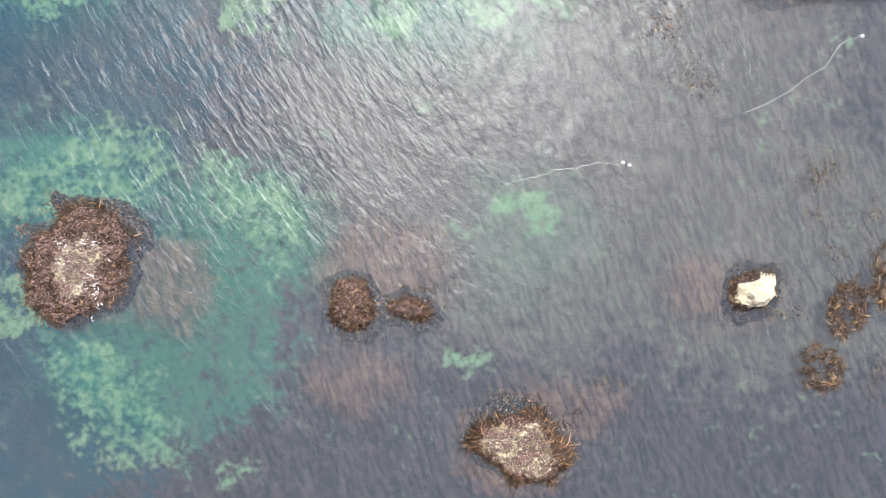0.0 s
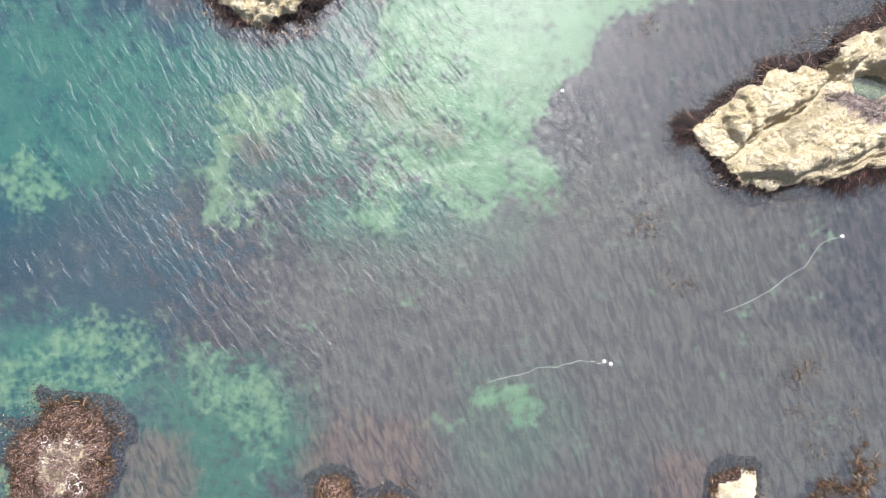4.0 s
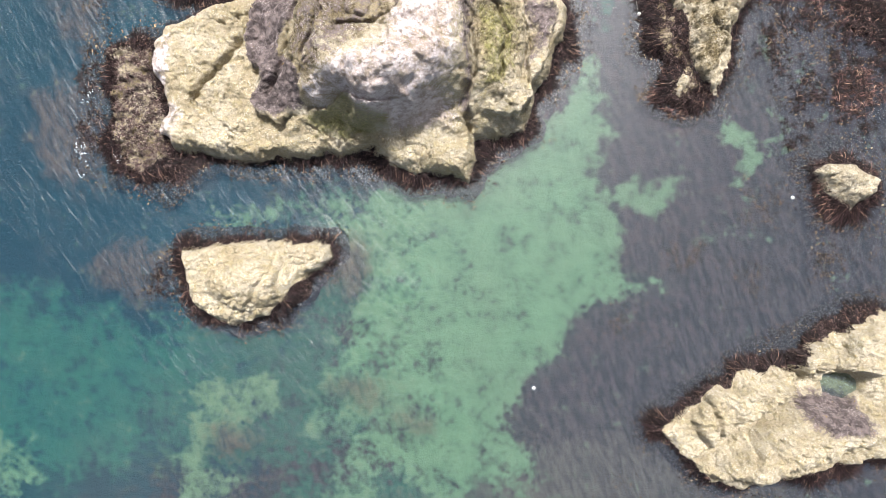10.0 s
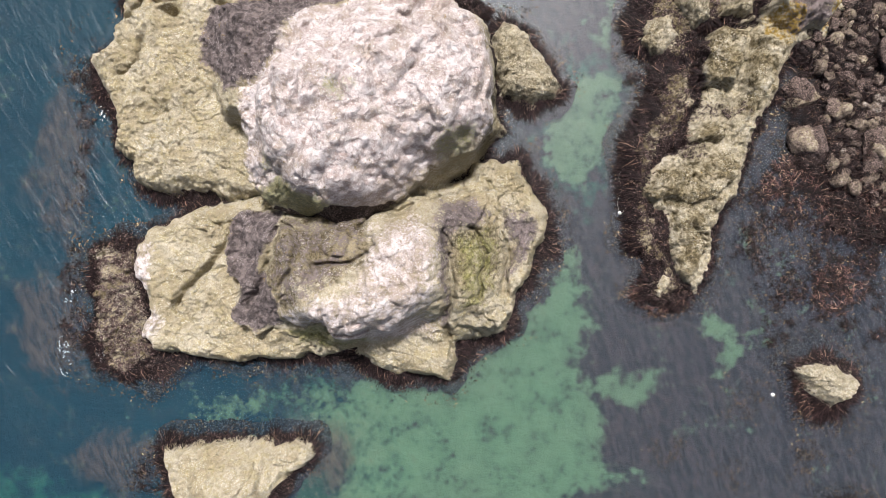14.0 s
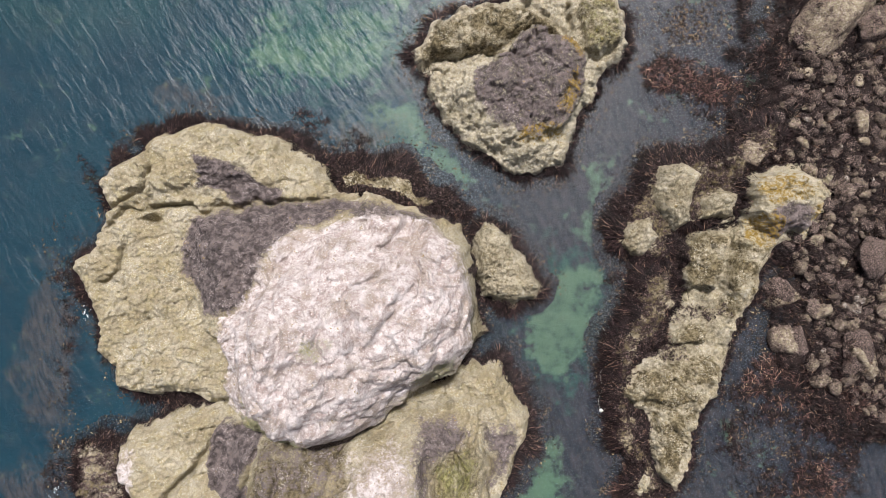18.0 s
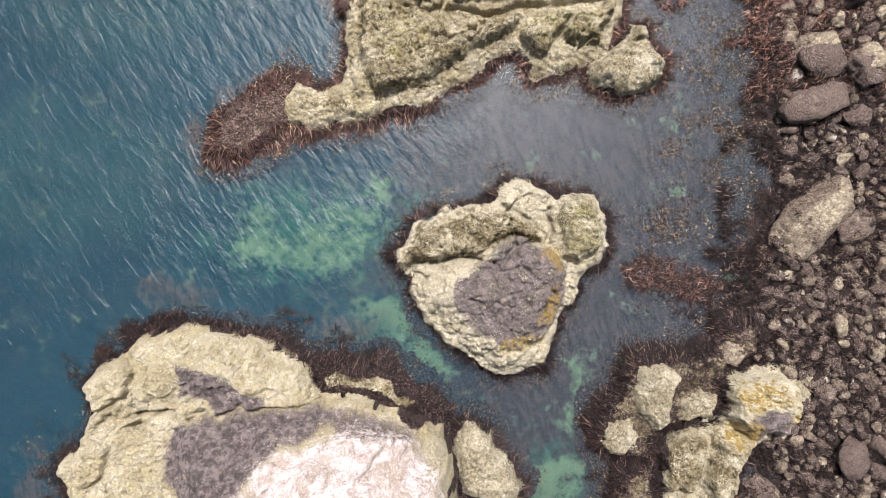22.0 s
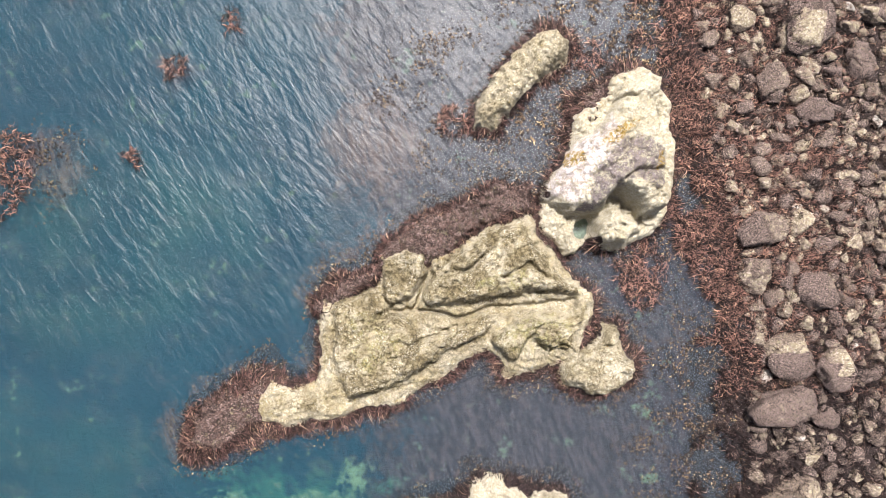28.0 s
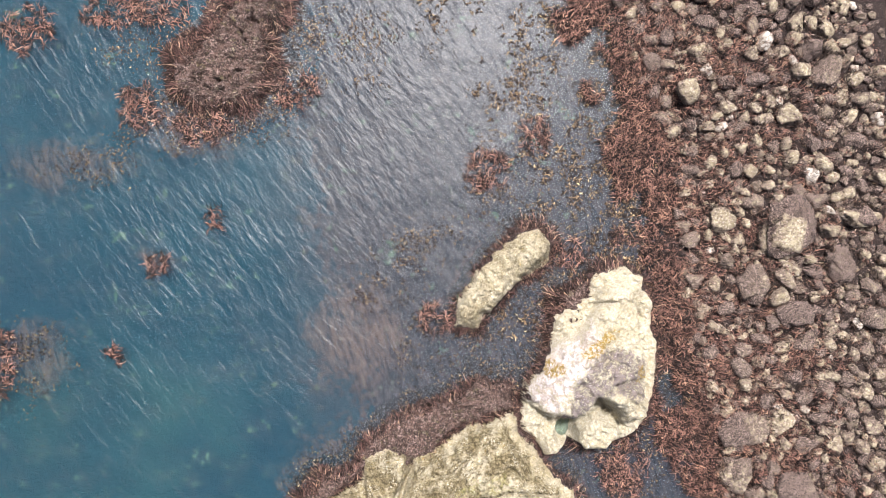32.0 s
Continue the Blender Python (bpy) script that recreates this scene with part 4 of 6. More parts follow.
crag("reef_rock", "low weed-covered reef with pinkish rock showing through", [(-22.2, 53.5), (-20.8, 54.4), (-19.0, 54.6), (-18.4, 52.6), (-18.8, 50.8), (-17.3, 48.1), (-17.3, 45.2), (-19.6, 43.4), (-21.3, 44.1), (-22.2, 47.2), (-22.4, 50.8)], [], [("dark", [(-22.2, 53.5), (-20.8, 54.4), (-19.0, 54.6), (-18.4, 52.6), (-18.8, 50.8), (-17.3, 48.1), (-17.3, 45.2), (-19.6, 43.4), (-21.3, 44.1), (-22.2, 47.2), (-22.4, 50.8)], 0.3, 0.33), ("guano", [(-22.2, 53.5), (-20.8, 54.4), (-19.0, 54.6), (-18.4, 52.6), (-18.8, 50.8), (-17.3, 48.1), (-17.3, 45.2), (-19.6, 43.4), (-21.3, 44.1), (-22.2, 47.2), (-22.4, 50.8)], 0.6, 0.46)], edge=(0.35, 1.5), weed_top=0.5, weedy=0.53, seed=31, skirt=1.3, **LEDGE)
crag("cliff_islet", "tall cliff stack with a guano-white crown and yellow flanks", [(-19.3, 72.3), (-20.0, 74.5), (-18.4, 76.5), (-16.0, 77.8), (-12.9, 79.1), (-9.8, 78.9), (-6.3, 78.3), (-3.3, 76.5), (-1.4, 73.7), (1.6, 73.4), (5.1, 72.1), (7.9, 71.7), (8.4, 67.3), (9.1, 65.5), (9.9, 62.9), (8.6, 61.1), (4.2, 57.6), (-2.0, 56.7), (-6.4, 56.7), (-10.8, 57.5), (-15.2, 57.9), (-18.6, 58.9), (-20.1, 62.0), (-20.5, 65.5), (-21.8, 68.2), (-20.7, 69.9)],
     [([(-13.4, 69.3), (-11.7, 72.3), (-7.3, 72.8), (-1.9, 73.2), (2.3, 73.1), (6.1, 72.0), (8.0, 71.0), (8.8, 68.1), (8.9, 65.0), (8.8, 62.5), (7.1, 61.3), (4.5, 60.4), (2.5, 58.7), (0.5, 57.5), (-1.6, 57.0), (-3.0, 57.6), (-5.5, 58.0), (-7.5, 60.2), (-10.6, 63.2), (-12.8, 66.0)], [(7.2, 0.0, 0.0, 0.0, 0.0), (12.4, -0.05, 0.02, -3.0, 60.0), (12.1, -0.29, 0.0, -2.4, 60.0), (3.4, 0.0, -1.12, 0.0, 72.6), (3.0, 1.30, 0.0, -12.0, 0.0)], 1.2, 0, 0, 2.4), ([(-4.5, 70.3), (-2.2, 71.1), (0.9, 72.1), (3.3, 71.8), (5.7, 71.4), (7.0, 70.3), (7.9, 68.0), (8.4, 65.4), (8.6, 62.5), (7.1, 60.7), (4.5, 59.5), (2.3, 57.5), (0.1, 56.1), (-2.3, 55.5), (-3.8, 56.2), (-6.6, 56.6), (-8.5, 59.2), (-9.3, 62.3), (-8.7, 64.7), (-6.6, 67.0), (-6.1, 68.4)], [(12.4, -0.05, 0.02, -3.0, 60.0), (12.1, -0.29, 0.0, -2.4, 60.0), (3.4, 0.0, -1.12, 0.0, 72.6), (3.0, 1.30, 0.0, -12.0, 0.0)], 3.4, 0, 0, 5.6), ([(-18.1, 72.3), (-18.5, 74.2), (-17.0, 75.9), (-14.7, 77.2), (-12.2, 78.2), (-9.2, 78.0), (-5.8, 77.4), (-3.3, 75.9), (-1.6, 73.6), (-5.9, 73.1), (-10.1, 72.8), (-13.1, 72.8), (-15.6, 72.5)], 3.2, 2.0)],
     [("guano", [(-4.5, 70.3), (-2.2, 71.1), (0.9, 72.1), (3.3, 71.8), (5.7, 71.4), (7.0, 70.3), (7.9, 68.0), (8.2, 65.6), (8.4, 62.9), (6.9, 61.6), (4.4, 60.5), (2.5, 58.9), (0.4, 57.6), (-1.6, 57.2), (-3.0, 57.9), (-5.4, 58.2), (-6.9, 60.7), (-7.6, 63.3), (-7.6, 65.2), (-5.9, 67.1), (-5.8, 68.5)], 0.9), ("dark", [(-13.1, 69.3), (-11.7, 72.2), (-7.3, 72.7), (-1.8, 73.0), (0.7, 72.8), (-0.8, 72.1), (-3.8, 70.9), (-5.8, 68.8), (-6.1, 67.2), (-7.9, 65.3), (-10.3, 65.2), (-12.4, 67.3)], 0.6), ("dark", [(-0.9, 73.0), (2.8, 72.6), (5.7, 71.8), (6.3, 70.8), (3.3, 71.3), (0.0, 71.8)], 0.6, 0.8), ("dark", [(-11.7, 76.2), (-9.4, 75.6), (-7.3, 74.6), (-5.4, 73.7), (-5.6, 72.9), (-8.2, 72.7), (-10.7, 73.7), (-12.1, 74.1)], 0.5, 0.95), ("green", (-4.6, 57.2, 3.4, 1.0, -12), 0.5, 0.72), ("guano", [(-4.5, 70.3), (-2.2, 71.1), (0.9, 72.1), (3.3, 71.8), (5.7, 71.4), (7.0, 70.3), (7.9, 68.0), (8.4, 65.4), (8.6, 62.5), (7.1, 60.7), (4.5, 59.5), (2.3, 57.5), (0.1, 56.1), (-2.3, 55.5), (-3.8, 56.2), (-6.6, 56.6), (-8.5, 59.2), (-9.3, 62.3), (-8.7, 64.7), (-6.6, 67.0), (-6.1, 68.4)], 0.8, 0.8), ("green", (5.7, 61.0, 1.96, 1.2, 25), 0.9, 0.6), ("green", (-1.1, 63.7, 0.93, 0.83, 30), 0.5, 0.5), ("green", (-6.5, 60.0, 0.6, 1.6, 0), 0.5, 0.5), ("mottle", (9.0, 63.5, 1.5, 3.0, 0), 0.6, 0.8)],
     edge=(2.4, 1.4), step=0.085, rough=0.62, mottle=0.12, soft=[([(-4.5, 70.3), (-2.2, 71.1), (0.9, 72.1), (3.3, 71.8), (5.7, 71.4), (7.0, 70.3), (7.9, 68.0), (8.2, 65.6), (8.4, 62.9), (6.9, 61.6), (4.4, 60.5), (2.5, 58.9), (0.4, 57.6), (-1.6, 57.2), (-3.0, 57.9), (-5.4, 58.2), (-6.9, 60.7), (-7.6, 63.3), (-7.6, 65.2), (-5.9, 67.1), (-5.8, 68.5)], 0.95), ([(-19.3, 72.3), (-20.0, 74.5), (-18.4, 76.5), (-16.0, 77.8), (-12.9, 79.1), (-9.8, 78.9), (-6.3, 78.3), (-3.3, 76.5), (-1.4, 73.7), (1.6, 73.4), (5.1, 72.1), (7.9, 71.7), (8.4, 67.3), (9.1, 65.5), (9.9, 62.9), (8.6, 61.1), (4.2, 57.6), (-2.0, 56.7), (-6.4, 56.7), (-10.8, 57.5), (-15.2, 57.9), (-18.6, 58.9), (-20.1, 62.0), (-20.5, 65.5), (-21.8, 68.2), (-20.7, 69.9)], 0.15)], cracks=[([(-18.8, 72.3), (-17.0, 73.2), (-15.8, 74.1), (-15.8, 76.0), (-16.6, 77.5)], 0.9, 0.16), ([(-15.8, 74.1), (-15.6, 72.9), (-11.8, 72.7)], 0.9, 0.16), ([(-20.5, 70.1), (-18.2, 71.3), (-17.4, 72.3)], 0.9, 0.16), ([(-17.3, 70.2), (-17.7, 68.0), (-19.0, 66.9)], 0.9, 0.16), ([(-17.5, 72.4), (-14.8, 72.8), (-10.9, 72.5), (-7.2, 72.8), (-2.5, 73.1), (0.2, 73.2)], 0.75, 0.17), ([(-15.9, 76.9), (-16.1, 73.0)], 0.75, 0.17)], pools=[((-15.0, 71.8, 0.55, 0.4, 0), 1.3)], seed=37, grain=1.05, fringe=18, skirt=0.9)
crag("reef_rock", "low weed-covered ledge beside the tall stack", [(-2.5, 75.8), (-0.3, 76.6), (3.3, 76.2), (6.4, 74.4), (8.4, 71.8), (5.1, 71.8), (1.5, 73.1), (-1.4, 73.4)], [], edge=(0.45, 1.2), weed_top=1.2, seed=41, **WEEDY)
crag("sea_rock", "craggy cream lump with brown mottling and wrack skirt", [(8.8, 70.1), (9.9, 71.6), (11.9, 70.6), (14.1, 66.4), (13.6, 65.3), (12.1, 65.1), (9.9, 65.5), (9.0, 67.5)], [], edge=(1.6, 0.9), step=0.085, rough=0.7, mottle=0.6, seed=43, pale=0.7, fringe=18, skirt=0.8, warp=0.25, weed_top=-0.05)
crag("sea_rock", "cream rock with a dark grey lichen crown and orange patches", [(4.1, 85.1), (5.9, 86.9), (8.3, 88.2), (11.4, 88.4), (12.7, 90.2), (15.3, 89.9), (17.1, 89.0), (19.7, 89.3), (20.8, 87.7), (20.8, 85.5), (19.3, 82.9), (18.2, 81.6), (17.1, 79.4), (15.8, 76.3), (14.0, 75.5), (11.8, 75.2), (9.6, 76.3), (8.3, 77.8), (6.5, 78.9), (5.4, 82.0), (5.6, 83.1), (4.3, 83.8)],
     [([(5.3, 82.9), (8.2, 84.3), (10.2, 84.0), (12.4, 85.4), (14.7, 85.8), (17.1, 85.4), (17.8, 83.1), (16.7, 80.0), (15.1, 76.4), (13.6, 75.6), (11.8, 75.4), (10.2, 76.4), (8.7, 78.2), (7.3, 78.7), (6.9, 80.0)], 3.9, 3.2, 0.0, 0.08, 0.9), ([(8.8, 82.4), (10.7, 83.4), (12.3, 85.1), (13.9, 85.7), (16.3, 85.1), (17.3, 83.2), (17.2, 82.0), (15.7, 79.2), (13.9, 77.7), (12.3, 78.0), (10.3, 79.2), (9.0, 80.4)], 4.5, 2.6, 0.0, 0.10, 3.0), ([(4.6, 84.8), (6.1, 86.5), (8.3, 87.8), (11.2, 88.0), (15.1, 86.7), (16.0, 85.9), (12.5, 85.2), (10.4, 84.2), (7.8, 83.7), (4.8, 83.7)], 2.3, 0.9), ([(16.6, 87.6), (17.2, 88.8), (19.4, 88.9), (20.4, 87.1), (20.2, 85.2), (18.7, 83.3), (16.8, 84.6)], 2.6, 0.9)],
     [("dark", [(8.8, 82.4), (10.7, 83.4), (12.3, 85.1), (13.9, 85.7), (16.3, 85.1), (17.3, 83.2), (17.2, 82.0), (15.7, 79.2), (13.9, 77.7), (12.3, 78.0), (10.3, 79.2), (9.0, 80.4)], 0.5, 0.74), ("mottle", [(4.6, 84.8), (6.1, 86.5), (8.3, 87.8), (11.2, 88.0), (15.1, 86.7), (16.0, 85.9), (12.5, 85.2), (10.4, 84.2), (7.8, 83.7), (4.8, 83.7)], 0.4, 1.0), ("mottle", [(16.6, 87.6), (17.2, 88.8), (19.4, 88.9), (20.4, 87.1), (20.2, 85.2), (18.7, 83.3), (16.8, 84.6)], 0.4, 0.85), ("green", [(16.6, 87.6), (17.2, 88.8), (19.4, 88.9), (20.4, 87.1), (20.2, 85.2), (18.7, 83.3), (16.8, 84.6)], 1.0, 0.42), ("orange", (16.0, 84.6, 0.82, 1.08, 0), 0.5), ("orange", (15.6, 81.1, 0.56, 1.41, -20), 0.5), ("orange", (13.7, 78.2, 1.66, 0.57, 10), 0.4)],
     edge=(1.0, 0.8), step=0.085, rough=0.7, mottle=0.12, cracks=[([(5.2, 83.6), (8.3, 84.0), (9.9, 84.0), (12.1, 84.0), (15.3, 85.8)], 0.9, 0.2), ([(16.3, 88.4), (16.1, 86.0)], 1.2, 0.25), ([(7.1, 87.6), (5.2, 84.4)], 0.8, 0.2), ([(12.3, 88.2), (14.0, 87.3), (16.1, 86.0)], 0.5, 0.2), ([(11.4, 80.5), (11.6, 83.3), (12.9, 85.4), (13.1, 87.0)], 0.4, 0.1), ([(9.6, 82.1), (10.8, 83.3), (13.7, 83.8), (15.3, 82.5)], 0.35, 0.1), ([(14.1, 78.8), (14.3, 81.7), (14.9, 85.0)], 0.35, 0.1)], seed=47, pale=0.8, fringe=18)
crag("rock_ridge", "long mottled cream ridge with an orange-lichened head", [(30.1, 75.2), (32.3, 76.3), (35.0, 76.3), (36.7, 75.4), (37.0, 71.7), (35.0, 70.2), (32.4, 69.7), (31.1, 66.4), (29.4, 62.9), (28.3, 60.2), (27.0, 56.7), (26.0, 52.2), (25.1, 50.5), (23.7, 51.8), (22.3, 54.5), (22.1, 56.2), (20.1, 58.5), (21.4, 60.2), (23.6, 62.0), (24.1, 63.8), (24.7, 66.0), (25.1, 69.9), (27.1, 71.3), (29.7, 72.1)],
     [([(29.2, 74.6), (31.3, 75.7), (33.9, 75.7), (35.6, 74.6), (35.6, 71.5), (33.5, 70.2), (30.9, 70.6), (29.2, 71.9)], 3.0, 1.2), ([(24.4, 66.0), (24.6, 69.8), (26.5, 71.0), (28.6, 70.7), (28.2, 68.1), (27.4, 65.6)], 2.4, 0.8), ([(20.4, 58.1), (22.1, 59.9), (24.3, 60.7), (27.3, 61.6), (27.8, 59.9), (26.5, 57.7), (24.3, 56.8), (21.3, 57.2)], 1.9, 0.9), ([(22.1, 54.6), (22.6, 56.4), (26.5, 57.2), (26.7, 55.9), (25.4, 52.4), (24.9, 50.7), (23.5, 52.0)], 1.7, 0.9), ([(28.1, 62.9), (28.5, 67.3), (29.3, 70.7), (31.5, 70.3), (31.9, 69.6), (30.6, 66.4), (28.9, 63.0)], 1.9, 0.9), ([(23.5, 62.0), (24.1, 62.9), (26.1, 63.7), (27.1, 63.1), (26.5, 62.0), (24.6, 61.5)], 1.9, 0.7)],
     [("orange", (32.0, 74.0, 2.04, 1.02, 0), 0.5), ("orange", (30.9, 70.9, 1.17, 1.31, 0), 0.5), ("orange", (34.7, 71.8, 0.82, 1.17, 0), 0.4), ("dark", (32.4, 71.8, 1.75, 1.31, 0), 0.5, 0.8), ("mottle", [(29.2, 74.6), (31.3, 75.7), (33.9, 75.7), (35.6, 74.6), (35.6, 71.5), (33.5, 70.2), (30.9, 70.6), (29.2, 71.9)], 0.5, 0.15), ("weed", (26.1, 64.4, 3.61, 0.84, 5), 0.6, 0.53), ("weed", (23.7, 61.5, 2.11, 1.02, -20), 0.6, 0.53)],
     edge=(0.7, 0.9), step=0.085, rough=0.7, mottle=1.0, rim=0.3, cracks=[([(25.4, 71.2), (27.9, 71.1), (29.1, 71.2)], 1.3, 0.25), ([(28.7, 68.3), (28.0, 64.9)], 0.9, 0.2), ([(29.7, 74.2), (29.3, 71.2), (28.7, 68.3)], 0.7, 0.2)], seed=53, pale=0.6, fringe=16, skirt=0.7)
crag("reef_rock", "dark weed-covered ledge beside the ridge's head", [(19.9, 69.1), (20.4, 72.6), (23.0, 76.8), (28.5, 77.5), (30.3, 79.7), (32.9, 80.3), (33.4, 76.6), (30.5, 75.3), (29.9, 72.2), (25.2, 70.4), (24.6, 68.6), (22.4, 68.2)], [], edge=(0.5, 1.4), weed_top=0.8, weedy=0.55, seed=54, **WEEDY)
crag("reef_rock", "dark weed-covered ledge along the ridge's foot", [(21.5, 67.3), (24.8, 69.1), (25.3, 66.0), (24.2, 62.9), (22.0, 60.2), (21.1, 58.4), (22.4, 56.2), (23.1, 53.1), (24.0, 50.8), (22.9, 49.2), (20.7, 49.9), (21.6, 52.2), (19.5, 54.8), (19.5, 58.4), (19.5, 62.0), (20.6, 64.6)], [], edge=(0.5, 1.4), weed_top=0.8, weedy=0.55, seed=55, **WEEDY)
for outline, top, label, s in (([(22.6, 74.2), (23.2, 75.9), (25.0, 76.3), (26.3, 75.0), (25.6, 71.6), (24.1, 70.7), (22.8, 72.0)], 1.9, "upright mottled cream boulder on the weedy ledge", 57), ([(20.2, 69.9), (20.9, 71.7), (22.6, 72.1), (23.5, 70.4), (22.2, 68.8), (20.7, 69.0)], 1.1, "dark weedy boulder at the water's edge", 59), ([(26.0, 71.6), (26.4, 73.4), (28.1, 74.4), (29.4, 73.8), (29.2, 71.8)], 1.6, "pale rounded boulder wedged beside the ridge", 61), ([(21.5, 50.0), (21.7, 51.4), (22.4, 51.9), (23.0, 51.4), (22.8, 50.4), (22.1, 49.8)], 1.0, "small pale pointed rock in dark weed", 63)):
    crag("sea_rock", label, outline, [], edge=(top, 0.8), step=0.085, rough=0.5, mottle=0.65, seed=s, pale=0.7, fringe=10, skirt=0.3, warp=0.2, weed_top=-0.1)
crag("sea_rock", "small cream rock ringed with dark weed", [(33.0, 43.7), (33.7, 44.8), (35.4, 45.1), (37.4, 44.2), (37.6, 42.4), (35.9, 41.1), (34.3, 42.0)], [], edge=(1.5, 1.3), step=0.085, rough=0.6, mottle=0.3, seed=67, pale=0.7, fringe=18, fringe_len=0.9, skirt=1.2)
crag("rock_ridge", "long olive-mottled ridge of blocks split by deep clefts", [(-4.3, 96.2), (-3.6, 98.2), (-1.4, 97.3), (0.4, 98.0), (0.2, 101.1), (0.4, 104.3), (4.7, 105.2), (5.2, 107.6), (6.9, 109.0), (9.1, 108.3), (11.1, 108.7), (12.9, 109.8), (14.7, 110.6), (16.7, 111.2), (17.8, 109.6), (19.4, 107.2), (21.6, 105.2), (22.2, 103.4), (20.7, 100.0), (18.3, 99.4), (16.5, 98.7), (14.9, 98.4), (13.4, 100.5), (11.1, 99.1), (8.9, 97.8), (6.7, 96.4), (4.0, 95.5), (1.7, 95.1), (-2.3, 94.2), (-4.1, 94.8)],
     [([(1.0, 103.8), (1.5, 104.8), (4.2, 105.1), (6.8, 103.8), (8.3, 102.9), (8.5, 101.6), (11.1, 102.5), (10.7, 100.3), (8.5, 98.6), (5.1, 96.9), (2.7, 96.4), (1.6, 98.6), (1.0, 101.6)], 2.6, 1.3), ([(5.1, 105.5), (5.5, 107.6), (6.8, 108.7), (8.7, 108.3), (9.0, 106.3), (7.9, 104.4), (5.9, 103.7)], 2.3, 0.9), ([(8.1, 104.6), (9.4, 107.2), (11.1, 108.5), (12.8, 109.6), (14.5, 110.4), (16.2, 110.8), (16.9, 109.8), (18.2, 108.1), (19.7, 105.9), (20.7, 105.5), (21.2, 104.4), (18.0, 104.6), (14.5, 104.4), (11.1, 103.8), (8.7, 103.5)], 2.8, 1.3), ([(11.1, 102.9), (13.7, 103.7), (14.5, 103.3), (13.3, 101.6), (11.5, 100.5), (9.8, 99.4), (8.7, 98.7), (8.9, 101.1)], 2.0, 0.9), ([(13.3, 102.0), (15.4, 103.3), (18.0, 103.3), (21.0, 104.2), (21.4, 103.1), (19.9, 100.7), (18.0, 100.3), (17.1, 101.1), (16.1, 99.6), (14.8, 99.3), (13.9, 100.5)], 2.5, 0.9), ([(-3.0, 96.9), (-1.2, 97.1), (1.6, 96.5), (1.4, 95.3), (-2.1, 94.9), (-3.0, 95.8)], 1.2, 0.5)], [('mottle', [(2.1, 103.4), (4.3, 104.2), (6.4, 103.4), (7.5, 101.7), (6.4, 99.5), (3.8, 98.2), (2.3, 99.5)], 0.5, 1.2), ('green', [(11.1, 105.5), (13.7, 107.2), (16.2, 107.2), (17.9, 105.5), (14.5, 104.9)], 0.8, 0.42), ('green', [(2.1, 103.4), (4.3, 104.2), (6.4, 103.4), (7.5, 101.7), (6.4, 99.5), (3.8, 98.2), (2.3, 99.5)], 0.8, 0.36), ('green', [(13.3, 102.0), (15.4, 103.3), (20.0, 103.6), (19.9, 100.7), (16.1, 99.6)], 0.8, 0.40)],
     edge=(0.7, 0.9), step=0.085, rough=0.7, mottle=1.05, rim=0.6, cracks=[([(13.5, 103.8), (15.5, 103.9), (17.6, 103.5), (20.0, 104.2)], 1.7, 0.3), ([(4.9, 103.5), (8.0, 103.6), (8.9, 106.5), (8.6, 108.3)], 1.3, 0.18), ([(8.3, 103.6), (11.1, 103.0), (13.6, 103.9)], 1.3, 0.16), ([(10.0, 106.4), (12.4, 107.2), (14.1, 108.9)], 0.7, 0.18), ([(14.5, 106.4), (16.7, 107.2), (19.0, 105.9)], 0.7, 0.16), ([(16.5, 101.1), (18.0, 102.6), (20.6, 102.9)], 0.6, 0.14), ([(6.4, 101.1), (9.4, 101.6), (11.1, 102.5)], 0.6, 0.16)], seed=71, pale=0.15, fringe=18, skirt=0.8, warp=0.28)
crag("reef_rock", "pinkish-brown weedy ledge along the ridge's seaward side", [(-0.1, 104.0), (1.9, 105.8), (5.0, 107.1), (5.7, 109.3), (9.0, 111.3), (12.1, 112.2), (13.9, 113.8), (16.8, 113.5), (17.4, 111.5), (14.3, 110.2), (12.1, 109.3), (9.9, 107.5), (5.9, 106.6), (3.6, 104.9), (1.0, 103.1)], [], [("dark", [(-0.1, 104.0), (1.9, 105.8), (5.0, 107.1), (5.7, 109.3), (9.0, 111.3), (12.1, 112.2), (13.9, 113.8), (16.8, 113.5), (17.4, 111.5), (14.3, 110.2), (12.1, 109.3), (9.9, 107.5), (5.9, 106.6), (3.6, 104.9), (1.0, 103.1)], 0.3, 0.5)], edge=(0.8, 0.8), weed_top=0.35, weedy=0.66, seed=74, skirt=1.2, **LEDGE)
crag("reef_rock", "low weedy reef at the ridge's outer tip", [(-10.1, 92.7), (-9.4, 95.4), (-7.1, 97.2), (-4.4, 98.6), (-3.1, 97.2), (-2.6, 95.9), (-5.3, 93.6), (-7.1, 92.5)], [], [("dark", [(-10.1, 92.7), (-9.4, 95.4), (-7.1, 97.2), (-4.4, 98.6), (-3.1, 97.2), (-2.6, 95.9), (-5.3, 93.6), (-7.1, 92.5)], 0.3, 0.5)], edge=(0.35, 1.0), weed_top=0.45, weedy=0.66, seed=75, skirt=1.2, **WEEDY)
